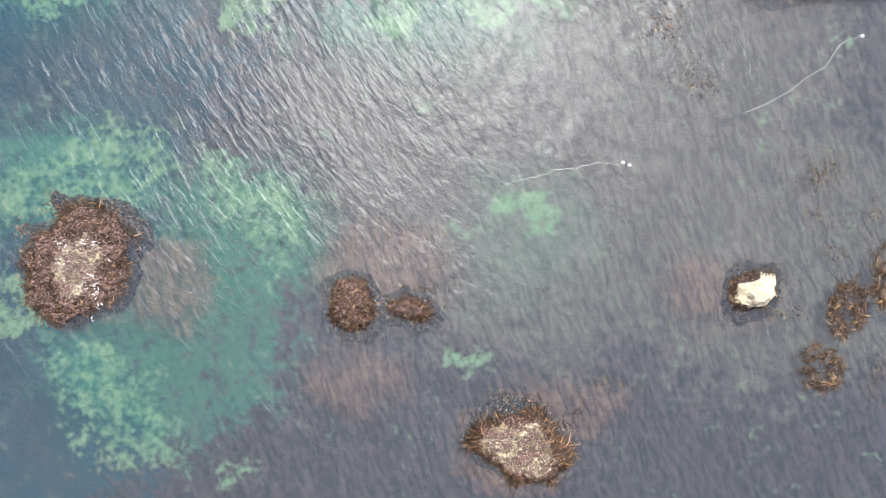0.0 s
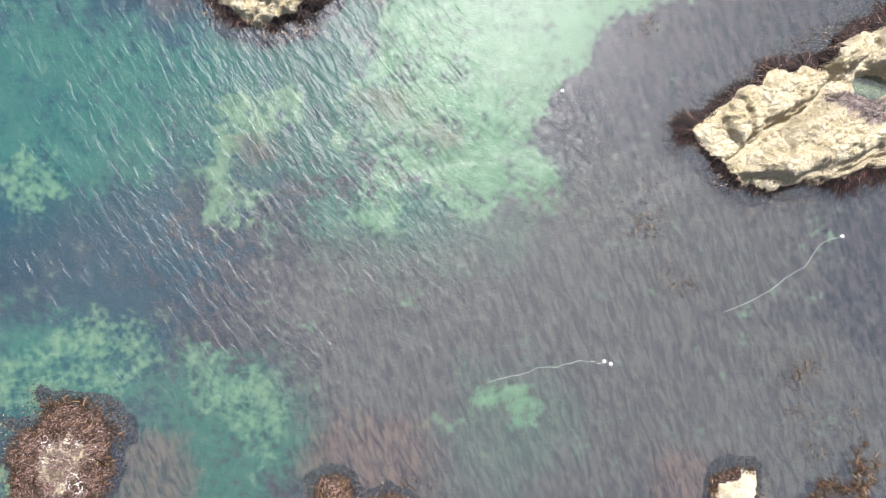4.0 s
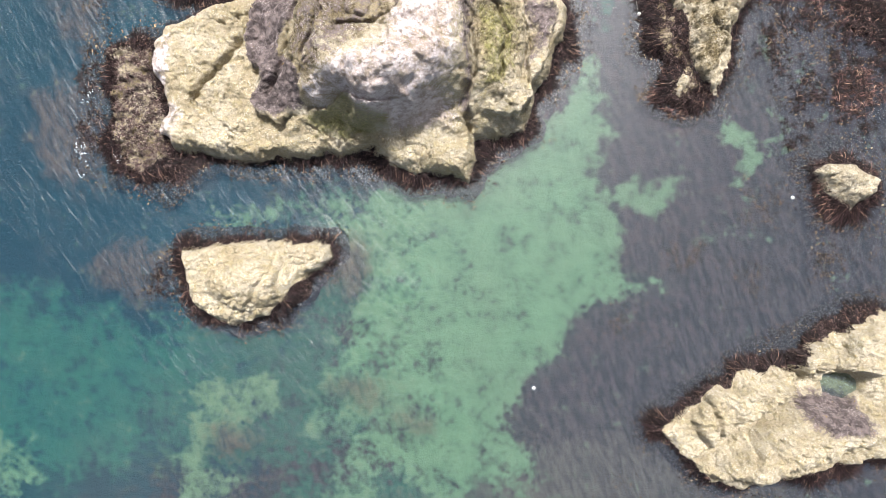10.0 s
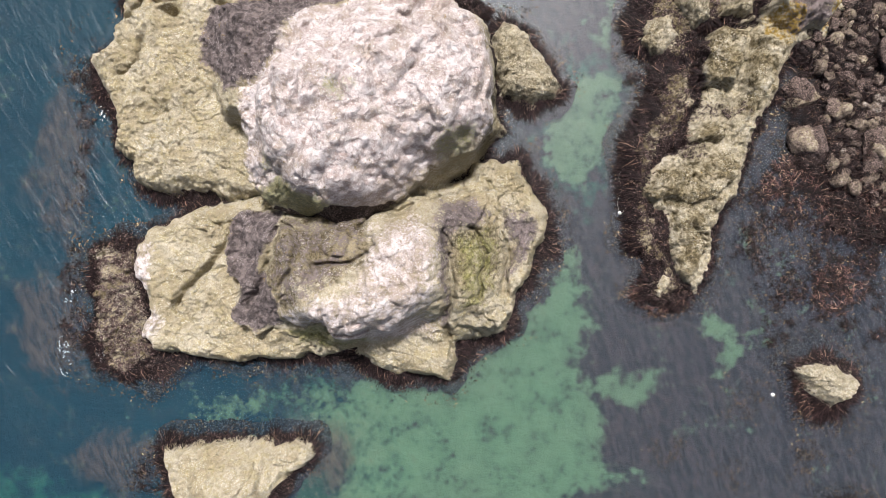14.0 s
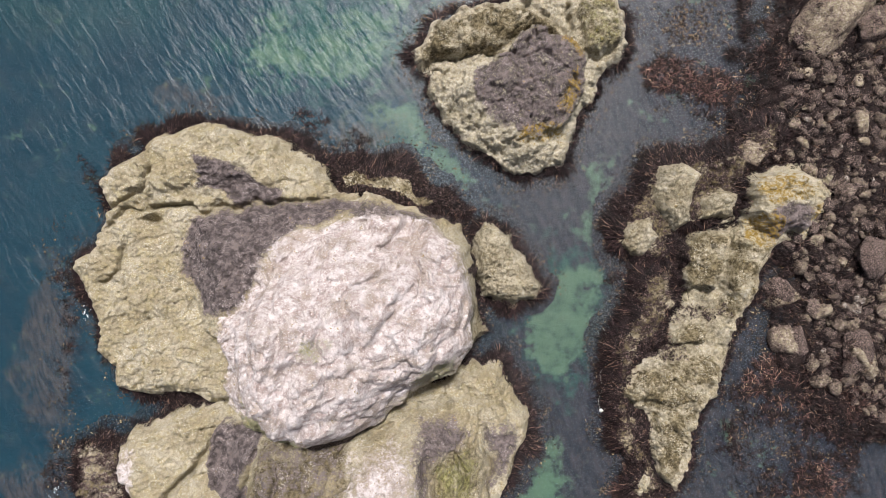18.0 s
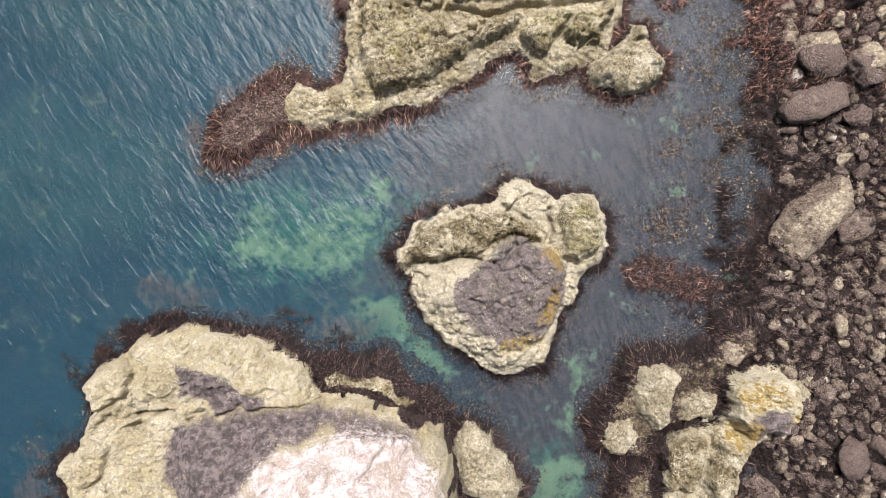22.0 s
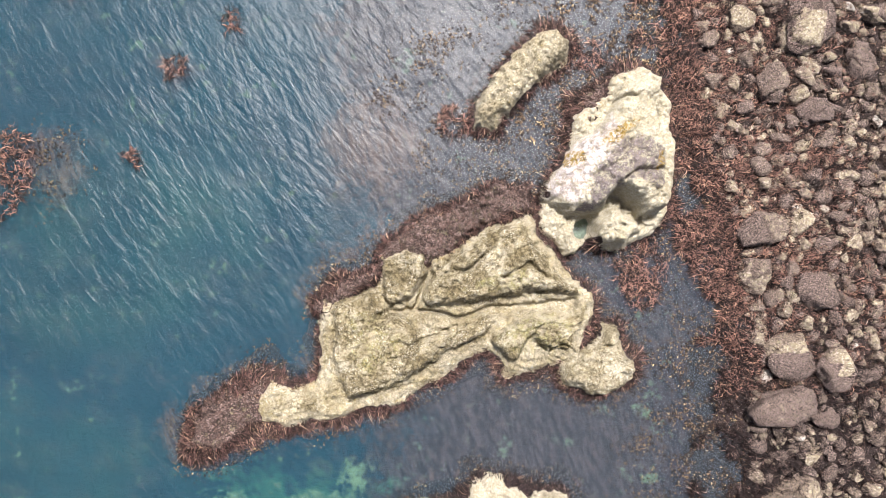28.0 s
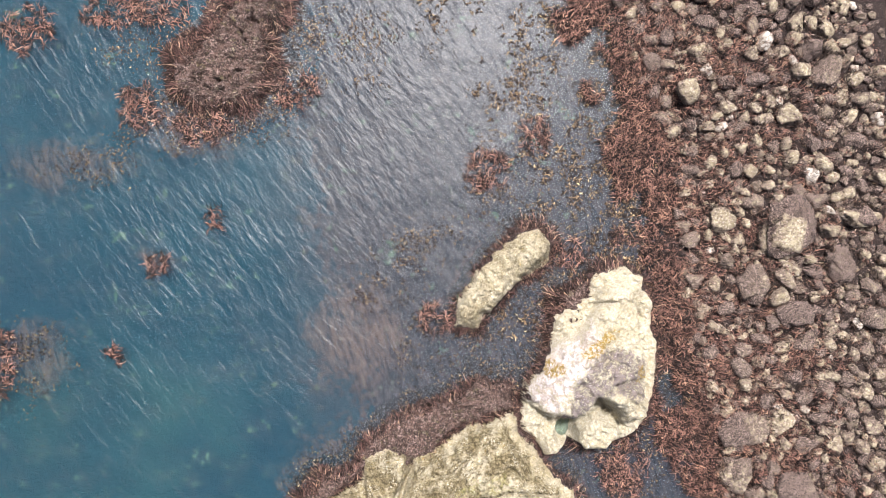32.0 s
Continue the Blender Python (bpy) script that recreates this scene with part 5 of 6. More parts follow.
crag("sea_rock", "double-lobed mottled rock beside the ridge", [(21.4, 97.2), (19.4, 97.9), (19.2, 99.4), (20.5, 100.5), (21.8, 101.4), (22.4, 102.4), (23.7, 102.2), (24.0, 101.1), (25.0, 99.8), (24.9, 98.1), (23.5, 97.2)], [], edge=(1.6, 1.0), step=0.085, rough=0.6, mottle=0.75, cracks=[([(21.1, 101.1), (22.6, 100.8), (24.1, 101.3)], 0.6, 0.15)], seed=73, pale=0.5, fringe=18, skirt=0.8, warp=0.25, weed_top=-0.05)
# its mauve southeast and pale northwest zones also paint in shade and sunlight
crag("sea_rock", "tall pale rock with grey-mauve face and yellow lichen", [(18.4, 114.1), (19.9, 116.7), (20.2, 118.9), (22.6, 120.9), (23.7, 122.2), (25.6, 122.7), (27.2, 121.8), (27.9, 119.8), (28.1, 116.7), (27.9, 112.3), (27.3, 110.8), (26.2, 109.4), (24.4, 108.3), (22.6, 108.3), (21.7, 109.2), (20.4, 107.9), (19.3, 107.7), (18.6, 109.2), (17.5, 110.5), (18.0, 112.8)],
     [([(17.8, 112.4), (18.0, 114.0), (19.5, 116.1), (21.2, 117.8), (23.2, 119.5), (23.0, 121.4), (24.9, 122.0), (26.0, 121.4), (26.8, 118.6), (27.0, 115.7), (26.9, 112.4), (25.4, 111.1), (24.1, 111.7), (22.9, 112.4), (22.0, 111.1), (19.5, 110.9), (18.4, 111.3)], [(4.9, 0, 0, 0, 0), (4.7, 0.0, -0.36, 22.8, 114.0), (3.3, 0.55, 0.0, 19.5, 112.4), (4.6, -0.35, 0.0, 24.5, 114.0)], 1.1, 0, 0, 0.9), ([(21.0, 109.4), (21.2, 110.7), (23.1, 111.7), (25.0, 110.7), (25.4, 109.8), (23.7, 108.6), (22.0, 108.6)], 3.4, 0.9, 0.0, 0.0, 0.8), ([(24.0, 111.9), (24.8, 113.6), (27.0, 112.8), (26.7, 111.3), (24.8, 110.8)], 4.1, 0.7, 0.0, 0.0, 1.0), ([(18.6, 110.6), (20.3, 110.9), (21.6, 109.0), (20.3, 107.7), (19.2, 107.9)], 1.5, 0.6)],
     [('dark', [(20.5, 114.0), (21.8, 116.1), (23.8, 116.9), (26.3, 116.3), (26.5, 112.8), (25.1, 112.4), (24.2, 113.6), (22.6, 112.4), (21.0, 111.1), (19.3, 111.1), (20.5, 112.8)], 0.6, 0.60), ('guano', [(17.7, 112.4), (19.3, 116.1), (22.7, 118.6), (23.3, 116.7), (21.3, 114.7), (19.8, 111.7)], 0.6, 0.62), ('orange', (22.8, 116.9, 1.5, 0.5, 28), 0.3), ('orange', (19.8, 115.1, 0.7, 0.55, 0), 0.3), ('orange', (25.8, 114.9, 0.3, 0.6, 0), 0.3)],
     edge=(0.9, 0.7), step=0.085, rough=0.62, mottle=0.10, cracks=[([(19.5, 111.0), (22.0, 111.0), (22.9, 112.4), (24.3, 111.7)], 0.55, 0.25), ([(20.7, 113.8), (22.4, 114.6), (23.8, 116.1)], 0.45, 0.2), ([(23.4, 119.6), (25.1, 120.2), (26.9, 118.7)], 0.6, 0.18), ([(23.2, 113.4), (24.4, 114.2), (26.3, 114.6)], 0.7, 0.14), ([(21.4, 110.6), (21.2, 109.1)], 0.5, 0.2)], pools=[((20.9, 110.0, 0.6, 0.8, 0), -0.4)], seed=79, pale=0.75, fringe=14, skirt=0.4, warp=0.25, soft=[([(17.8, 112.4), (18.0, 114.0), (19.5, 116.1), (21.2, 117.8), (23.2, 119.5), (23.0, 121.4), (24.9, 122.0), (26.0, 121.4), (26.8, 118.6), (27.0, 115.7), (26.9, 112.4), (25.4, 111.1), (24.1, 111.7), (22.9, 112.4), (22.0, 111.1), (19.5, 110.9), (18.4, 111.3)], 0.35)])
crag("reef_rock", "grey-brown weedy ledge behind the tall pale rock", [(20.6, 120.2), (23.0, 121.6), (23.4, 119.7), (21.7, 117.5), (20.4, 116.2), (19.7, 117.5)], [], [("dark", [(20.6, 120.2), (23.0, 121.6), (23.4, 119.7), (21.7, 117.5), (20.4, 116.2), (19.7, 117.5)], 0.3, 0.5)], edge=(0.6, 1.0), weed_top=0.35, weedy=0.66, seed=81, skirt=0.6, **LEDGE)
crag("sea_rock", "long narrow olive-cream rock with wrack along its side", [(12.6, 118.0), (12.7, 120.0), (14.4, 122.6), (16.8, 125.2), (19.3, 125.5), (20.4, 124.6), (19.9, 123.3), (17.9, 121.5), (15.7, 119.3), (14.2, 117.8)], [], edge=(1.4, 1.2), step=0.085, rough=0.6, mottle=0.55, seed=83, pale=0.45, fringe=18, skirt=0.8)
crag("reef_rock", "flat brown weed-matted rock among floating kelp", [(-9.4, 136.7), (-9.8, 138.3), (-7.6, 139.8), (-5.8, 142.0), (-3.6, 143.3), (-1.9, 144.6), (-0.1, 144.2), (-1.9, 140.7), (-1.7, 138.5), (-2.6, 135.9), (-5.0, 134.8), (-8.1, 135.0)], [], [("dark", [(-9.4, 136.7), (-9.8, 138.3), (-7.6, 139.8), (-5.8, 142.0), (-3.6, 143.3), (-1.9, 144.6), (-0.1, 144.2), (-1.9, 140.7), (-1.7, 138.5), (-2.6, 135.9), (-5.0, 134.8), (-8.1, 135.0)], 0.3, 0.5)], edge=(0.5, 1.6), weed_top=0.5, weedy=0.66, seed=89, fringe_len=1.0, skirt=1.3, **LEDGE)


build_ground()
build_water()


# ---- boulders of the shore ----
def boulder_mesh(seed):
    """A broken boulder: a ball cut by random planes, with chipped edges and a rough skin."""
    g = random.Random(seed)
    cuts = [(Vector((g.gauss(0, 1), g.gauss(0, 1), g.gauss(0, 0.8))).normalized(), g.uniform(0.62, 0.98)) for _ in range(13)]
    bm = bmesh.new()
    bmesh.ops.create_icosphere(bm, subdivisions=4, radius=1.0)
    o = Vector((seed * 7.3, seed * 3.1, seed * 1.7))
    for v in bm.verts:
        p = v.co.copy()
        r = min([1.1] + [far / max(p.dot(way), 0.05) for way, far in cuts])
        r += 0.10 * noise.noise(p * 2.2 + o) + 0.06 * noise.noise(p * 5 + o) + 0.045 * noise.noise(p * 11 + o)
        v.co = p * r
    me = bpy.data.meshes.new("boulder")
    bm.to_mesh(me)
    bm.free()
    me.polygons.foreach_set("use_smooth", np.ones(len(me.polygons), bool))
    me.materials.append(BOULDER)
    return me


BOULDER_MESHES = [boulder_mesh(s) for s in range(10)]
BIG_BOULDERS = [(36.8, 87.6, 4.39, 2.55, 38), (36.6, 96.3, 2.64, 1.85, 20), (37.0, 99.7, 2.2, 1.54, 0), (39.1, 105.1, 1.67, 1.76, 0), (34.3, 106.4, 1.32, 1.23, 0), (40.5, 99.0, 1.54, 1.23, 0), (40.1, 95.3, 1.1, 0.88, 0), (34.1, 62.0, 0.97, 1.58, 10), (39.0, 61.1, 1.05, 1.85, 25), (33.2, 65.5, 1.67, 0.88, 10), (36.1, 64.6, 0.97, 0.79, 0), (30.7, 76.9, 1.1, 1.32, -30), (39.5, 69.0, 1.32, 1.76, 0), (33.4, 62.2, 1.23, 1.49, 0), (38.5, 61.3, 1.23, 1.98, 0), (35.6, 64.8, 0.88, 0.79, 0), (33.0, 66.1, 1.54, 1.1, 0), (37.6, 125.1, 1.85, 2.42, -20)] + \
    [(42.0, 122.9, 1.05, 1.67, 20), (40.7, 137.3, 1.14, 1.58, -25), (39.7, 139.2, 0.97, 0.97, 0), (38.8, 137.5, 0.75, 0.88, 0), (30.3, 136.2, 0.97, 1.14, 0), (35.6, 136.9, 0.97, 0.7, 20), (37.4, 139.0, 0.62, 0.53, 0), (36.6, 135.2, 0.53, 0.53, 0), (39.3, 135.5, 0.57, 0.48, 0), (37.4, 136.1, 0.53, 0.44, 0), (43.4, 126.4, 1.67, 0.79, 0), (35.5, 121.3, 1.23, 1.58, 0), (38.6, 119.1, 1.32, 1.32, 0), (44.9, 118.7, 1.32, 1.14, 0), (30.8, 131.5, 0.62, 0.53, 0), (34.8, 128.3, 0.44, 0.44, 0), (37.9, 125.5, 1.98, 2.64, -10), (42.1, 122.9, 1.32, 1.49, 0)] + \
    [(35.3, 120.9, 1.32, 1.67, 0), (36.8, 100.5, 2.11, 1.58, 0), (40.3, 98.9, 1.58, 1.49, 0), (34.5, 109.8, 1.54, 1.54, 0), (34.5, 106.7, 1.54, 1.41, 0), (38.8, 119.0, 1.49, 1.23, 0), (39.9, 95.2, 1.14, 0.79, 0), (43.6, 126.4, 1.32, 0.97, 0), (31.4, 78.2, 0.62, 0.53, 0), (39.7, 86.9, 2.2, 1.23, 40), (34.2, 106.0, 1.32, 1.49, 0), (39.1, 105.1, 1.58, 1.49, 0), (35.5, 110.3, 1.49, 1.49, 0), (40.4, 99.4, 1.49, 1.49, 0)]


def put_boulder(i, x, y, rx, ry, rz, turn, label):
    ground = float(ground_height(np.array([x]), np.array([y]))[0][0])
    ob = new("boulder", BOULDER_MESHES[i % 10])
    ob.location, ob.scale = (x, y, max(ground, -0.2) + rz * 0.35), (rx, ry, rz)
    ob.rotation_euler = (gen.uniform(-0.2, 0.2), gen.uniform(-0.2, 0.2), turn)
    return tagged(ob, label=label, category="boulder", group="boulders of the shore")


for i, (x, y, rx, ry, turn) in enumerate(BIG_BOULDERS):
    put_boulder(i, x, y, rx * 0.98, ry * 0.98, 0.55 * min(rx, ry) + 0.3, radians(turn), "large mottled grey-brown boulder on the weedy shore")

crowns = []
placed = [(x, y, max(rx, ry)) for x, y, rx, ry, turn in BIG_BOULDERS]
count = 0
while count < 235:
    y = gen.uniform(56, 148)
    x = float(shore_x(np.array(y))) + 1.0 + gen.uniform(0, 1) ** 0.8 * 16
    r = gen.uniform(0.35, 0.75) * gen.choice([1, 1, 1.5]) * (1.0 if y < 100 else 1.25)
    if x > 47 or any((x - a) ** 2 + (y - b) ** 2 < (0.85 * (r + c)) ** 2 for a, b, c in placed):
        continue
    placed.append((x, y, r))
    put_boulder(int(gen.integers(10)), x, y, r * gen.uniform(0.7, 1.1), r * gen.uniform(0.6, 1.0), r * gen.uniform(0.6, 0.9), gen.uniform(0, 6.28), "weed-speckled grey-brown boulder on the shore")
    count += 1


def cobbles(n, seed):
    """The small stones between the boulders, in one mesh."""
    g = np.random.default_rng(seed)
    bm = bmesh.new()
    bmesh.ops.create_icosphere(bm, subdivisions=1, radius=1.0)
    ball = np.array([v.co[:] for v in bm.verts])
    tri = np.array([[v.index for v in f.verts] for f in bm.faces])
    bm.free()
    y = g.uniform(55, 152, n)
    x = shore_x(y) + 0.3 + g.uniform(0, 1, n) ** 0.9 * 20
    r = g.uniform(0.10, 0.34, n) * np.where(g.uniform(0, 1, n) > 0.8, 1.6, 1)
    z = ground_height(x, y)[0]
    a = g.uniform(0, 6.28, n)
    shape = ball[None] * (1 + g.normal(0, 0.16, (n, len(ball), 1))) * np.stack([r * g.uniform(0.8, 1.3, n), r, r * 0.75], -1)[:, None]
    c, s = np.cos(a)[:, None], np.sin(a)[:, None]
    verts = np.stack([shape[:, :, 0] * c - shape[:, :, 1] * s + x[:, None], shape[:, :, 0] * s + shape[:, :, 1] * c + y[:, None], shape[:, :, 2] + (z + 0.25 * r)[:, None]], -1)
    faces = (np.arange(n)[:, None, None] * len(ball) + tri).reshape(-1, 3)
    return mesh_from("shore_cobbles", verts.reshape(-1, 3), faces, COBBLE, False)


def boulder_rubble(n, seed, low, high, material):
    """The weed-coated boulders of the upper shore, too many to tell apart, in one mesh."""
    g = np.random.default_rng(seed)
    forms = []
    for k in range(6):
        bm = bmesh.new()
        bmesh.ops.create_icosphere(bm, subdivisions=3, radius=1.0)
        cuts = [(Vector(g.normal(0, 1, 3)).normalized(), g.uniform(0.66, 0.98)) for _ in range(11)]
        for v in bm.verts:
            p = v.co.copy()
            v.co = p * (min([1.08] + [far / max(p.dot(way), 0.05) for way, far in cuts]) + 0.12 * noise.noise(p * 2.3 + Vector((k * 5.1, 0, 0))) + 0.06 * noise.noise(p * 6 + Vector((k * 3.7, 0, 0))))
        forms.append(np.array([v.co[:] for v in bm.verts]))
        tri = np.array([[v.index for v in f.verts] for f in bm.faces])
        bm.free()
    verts, faces, taken, total = [], [], np.array(placed), 0
    for _ in range(n):
        y = g.uniform(low, high)
        x = float(shore_x(np.array(y))) + 0.8 + 18 * g.uniform(0, 1)
        r = g.uniform(0.25, 0.72) * g.choice([1, 1, 1.35]) * (0.85 if y < 98 else 1.0)
        if x > 49 or ((x - taken[:, 0]) ** 2 + (y - taken[:, 1]) ** 2 < (0.66 * (r + taken[:, 2])) ** 2).any():
            continue
        taken = np.vstack([taken, (x, y, r)])
        a = g.uniform(0, 6.283)
        f = forms[int(g.integers(6))] * np.array([r * g.uniform(0.9, 1.2), r * g.uniform(0.75, 1.0), r * g.uniform(0.7, 1.0)])
        floor = max(float(ground_height(np.array([x]), np.array([y]))[0][0]), 0)
        faces.append(tri + total)
        total += len(f)
        verts.append(np.stack([f[:, 0] * math.cos(a) - f[:, 1] * math.sin(a) + x, f[:, 0] * math.sin(a) + f[:, 1] * math.cos(a) + y, f[:, 2] + floor + 0.2 * r], -1))
        if r > 0.5:
            placed.append((x, y, r))
        crowns.append((x, y, r, floor))
    return mesh_from("boulder_rubble", np.concatenate(verts), np.concatenate(faces), material)


tagged(new("boulder_rubble", boulder_rubble(3000, 20, 56, 98, COBBLE)), label="crowded small dark weed-coated boulders of the shore", category="stones", kind="stuff")
tagged(new("boulder_rubble", boulder_rubble(4000, 21, 98, 151, BOULDER)), label="crowded weed-coated boulders of the upper shore", category="stones", kind="stuff")
tagged(new("shore_cobbles", cobbles(3800, 11)), label="loose dark cobbles between the boulders", category="stones", kind="stuff")

# ---- seaweed ----
def tufts(name, x, y, z, per, length, spread, material, lift=0.25, width=(0.045, 0.095), floor=None, light=False):
    """Tufts of kelp: blades radiating from each holdfast."""
    n = len(x) * per
    k = np.repeat(np.arange(len(x)), per)
    root = np.stack([x[k] + gen.normal(0, spread, n), y[k] + gen.normal(0, spread, n), z[k] + gen.uniform(0.02, 0.12, n)], -1)
    return fronds(name, root, gen.uniform(0, 6.283, n), length[k] * gen.uniform(0.5, 1.2, n), gen.uniform(*width, n), gen.uniform(0.2, 1, n) * lift,
                  gen.uniform(0.0, 0.25, n), gen.normal(0, 0.9, n), material, (z[k] + 0.02) if floor is None else floor[k], light)


def in_ellipse(e, n, g=gen):
    cx, cy, rx, ry, turn = e
    a, r = g.uniform(0, 6.283, n), np.sqrt(g.uniform(0, 1, n))
    u, v = rx * r * np.cos(a), ry * r * np.sin(a)
    c, s = math.cos(radians(turn)), math.sin(radians(turn))
    return cx + u * c - v * s, cy + u * s + v * c


CLUMPS = [(32.1, -5.6, 1.7, 2.46, -15), (34.9, -3.2, 0.98, 2.46, 0), (30.0, -10.4, 1.7, 1.88, 0), (-24.5, 114.2, 2.01, 4.02, -20), (-21.0, 141.2, 2.01, 2.01, 0), (-12.2, 135.1, 2.23, 1.79, 0), (-14.4, 142.6, 2.68, 1.56, 0), (-10.8, 142.6, 2.68, 1.34, 0), (-7.4, 133.5, 2.68, 1.43, 0), (-0.0, 136.2, 2.01, 1.34, 40), (14.9, 130.2, 1.79, 1.79, 0), (18.7, 132.8, 1.34, 1.43, 0), (10.9, 118.4, 1.34, 1.43, 0), (21.6, 123.5, 1.56, 1.25, 0), (25.4, 124.8, 1.12, 0.89, 0), (27.8, 124.4, 1.25, 1.25, 0), (-8.6, 94.5, 2.23, 2.01, 40), (-5.0, 95.4, 1.79, 1.34, 30)] + \
    [(25.7, 105.6, 1.56, 2.01, 0), (24.6, 83.1, 2.01, 1.34, 0), (28.2, 81.8, 2.01, 1.12, 0), (32.2, 84.5, 1.25, 1.25, 0), (24.2, 83.0, 2.01, 1.34, 0), (27.7, 82.4, 1.56, 1.34, 0), (21.9, 50.4, 1.79, 2.01, 0), (35.4, 43.2, 2.68, 2.23, 0), (37.1, 58.1, 2.68, 3.13, 0), (32.2, 59.0, 2.01, 2.01, 0), (36.3, 50.6, 2.01, 2.01, 0), (25.7, 106.9, 2.01, 2.23, 0), (-11.0, 122.6, 0.98, 0.98, 0), (-6.5, 126.4, 0.8, 0.8, 0), (-14.6, 115.5, 0.8, 0.89, 0)]
FLOATS = [(29.3, 2.2, 1.34, 1.25, 0), (31.1, -0.5, 1.25, 1.7, 0), (33.8, 1.7, 1.34, 2.23, 0), (27.8, -6.3, 1.25, 1.16, 0), (34.4, -10.8, 1.12, 2.68, 0), (-1.5, -4.5, 2.23, 1.79, 0), (5.7, -13.5, 3.57, 1.25, 8), (13.7, -11.7, 2.01, 1.07, 0), (10.6, -14.4, 1.56, 2.01, 0), (-30.1, -3.6, 2.46, 2.23, 0), (22.9, 37.2, 1.34, 0.98, 0), (29.8, 5.0, 2.46, 1.79, 0), (34.0, 37.2, 1.56, 2.23, 0), (20.3, 12.3, 1.79, 1.79, 0), (17.2, 17.2, 1.79, 2.68, 0), (22.5, 37.9, 1.79, 1.56, 0), (34.3, 36.5, 1.56, 1.25, 0), (17.4, 32.5, 1.79, 1.34, 0)] + \
    [(-18.8, 35.6, 2.01, 1.79, 0), (-24.6, 45.9, 1.34, 2.68, 0), (23.4, 38.2, 1.12, 0.89, 0), (29.2, 41.8, 3.57, 2.23, 0), (27.4, 35.5, 2.23, 1.79, 0), (34.1, 36.9, 1.25, 1.07, 0), (38.6, 37.3, 1.34, 1.07, 0), (33.5, 53.9, 2.68, 2.68, 0), (19.7, 51.2, 1.12, 2.01, 0), (31.0, 55.7, 2.68, 2.68, 0), (34.7, 49.4, 2.68, 2.23, 0), (31.1, 49.8, 1.79, 1.79, 0), (-24.0, 56.1, 1.56, 5.36, 0), (-23.9, 68.2, 1.56, 4.02, 0), (25.8, 87.1, 2.68, 2.68, 0), (30.6, 90.2, 2.23, 1.79, 0), (25.2, 86.5, 3.13, 2.01, 0), (30.5, 93.1, 2.46, 4.91, 0)] + \
    [(29.1, 98.0, 1.79, 1.79, 0), (30.8, 99.6, 2.23, 4.47, 0), (29.9, 93.8, 2.46, 3.13, 0), (25.1, 86.7, 2.68, 1.79, 0), (25.0, 92.9, 2.23, 1.79, 0), (8.1, 123.1, 2.68, 2.23, 0), (5.4, 119.6, 1.25, 0.98, 0), (30.1, 101.7, 2.46, 4.02, 0), (28.8, 93.6, 2.68, 2.68, 0), (10.3, 115.1, 2.23, 1.56, 0), (5.1, 140.8, 4.47, 2.68, 0), (1.6, 140.8, 2.23, 2.23, 0), (5.1, 136.8, 2.23, 1.12, 0), (9.5, 124.4, 2.68, 1.34, 0), (5.5, 119.9, 1.34, 1.34, 0), (8.6, 117.7, 2.68, 3.57, 0), (15.8, 128.0, 3.13, 2.23, 0), (21.1, 130.2, 3.13, 4.47, 0)] + \
    [(24.7, 131.1, 2.68, 3.13, 0), (25.6, 127.5, 3.13, 2.23, 0), (16.7, 118.6, 2.68, 1.79, 0), (-17.6, 130.6, 3.13, 1.34, 0), (-13.1, 133.3, 2.23, 1.79, 0), (19.3, 139.9, 2.68, 3.57, 0), (14.9, 115.0, 2.23, 1.34, 0), (-20.9, 115.9, 1.79, 2.23, 0), (-20.9, 113.6, 1.79, 2.68, 0), (18.0, 136.4, 2.68, 2.68, 0), (16.8, 133.1, 3.13, 3.57, 0), (24.1, 137.2, 2.68, 4.02, 0), (24.7, 129.9, 2.23, 3.13, 0), (7.4, 121.5, 3.13, 2.01, 30), (11.8, 124.7, 2.68, 2.01, 30), (-15.6, 130.6, 4.02, 1.79, 0), (-3.0, 133.1, 3.13, 1.79, 0), (3.3, 137.7, 3.57, 1.56, 0)] + \
    [(9.5, 140.8, 2.68, 1.56, 0), (-20.4, 115.9, 2.68, 2.68, 0), (-8.7, 132.4, 4.02, 1.79, 0), (-13.1, 139.9, 3.13, 2.68, 0)]

for e in CLUMPS:
    n = max(8, int(e[2] * e[3] * 3.14 * 6))
    x, y = in_ellipse(e, n)
    z = np.maximum(ground_height(x, y)[0], 0.0)
    me = tufts("kelp_clump", x, y, z, 12, gen.uniform(0.3, 0.8, n), 0.08, KELP if e[1] > 90 else FRINGE_RED if e[1] > 35 else FRINGE_BROWN, 0.25, (0.03, 0.065), light=True)
    tagged(new("kelp_clump", me), label="red-brown kelp clump lying on the water", category="seaweed", group="kelp clumps", kind="stuff")

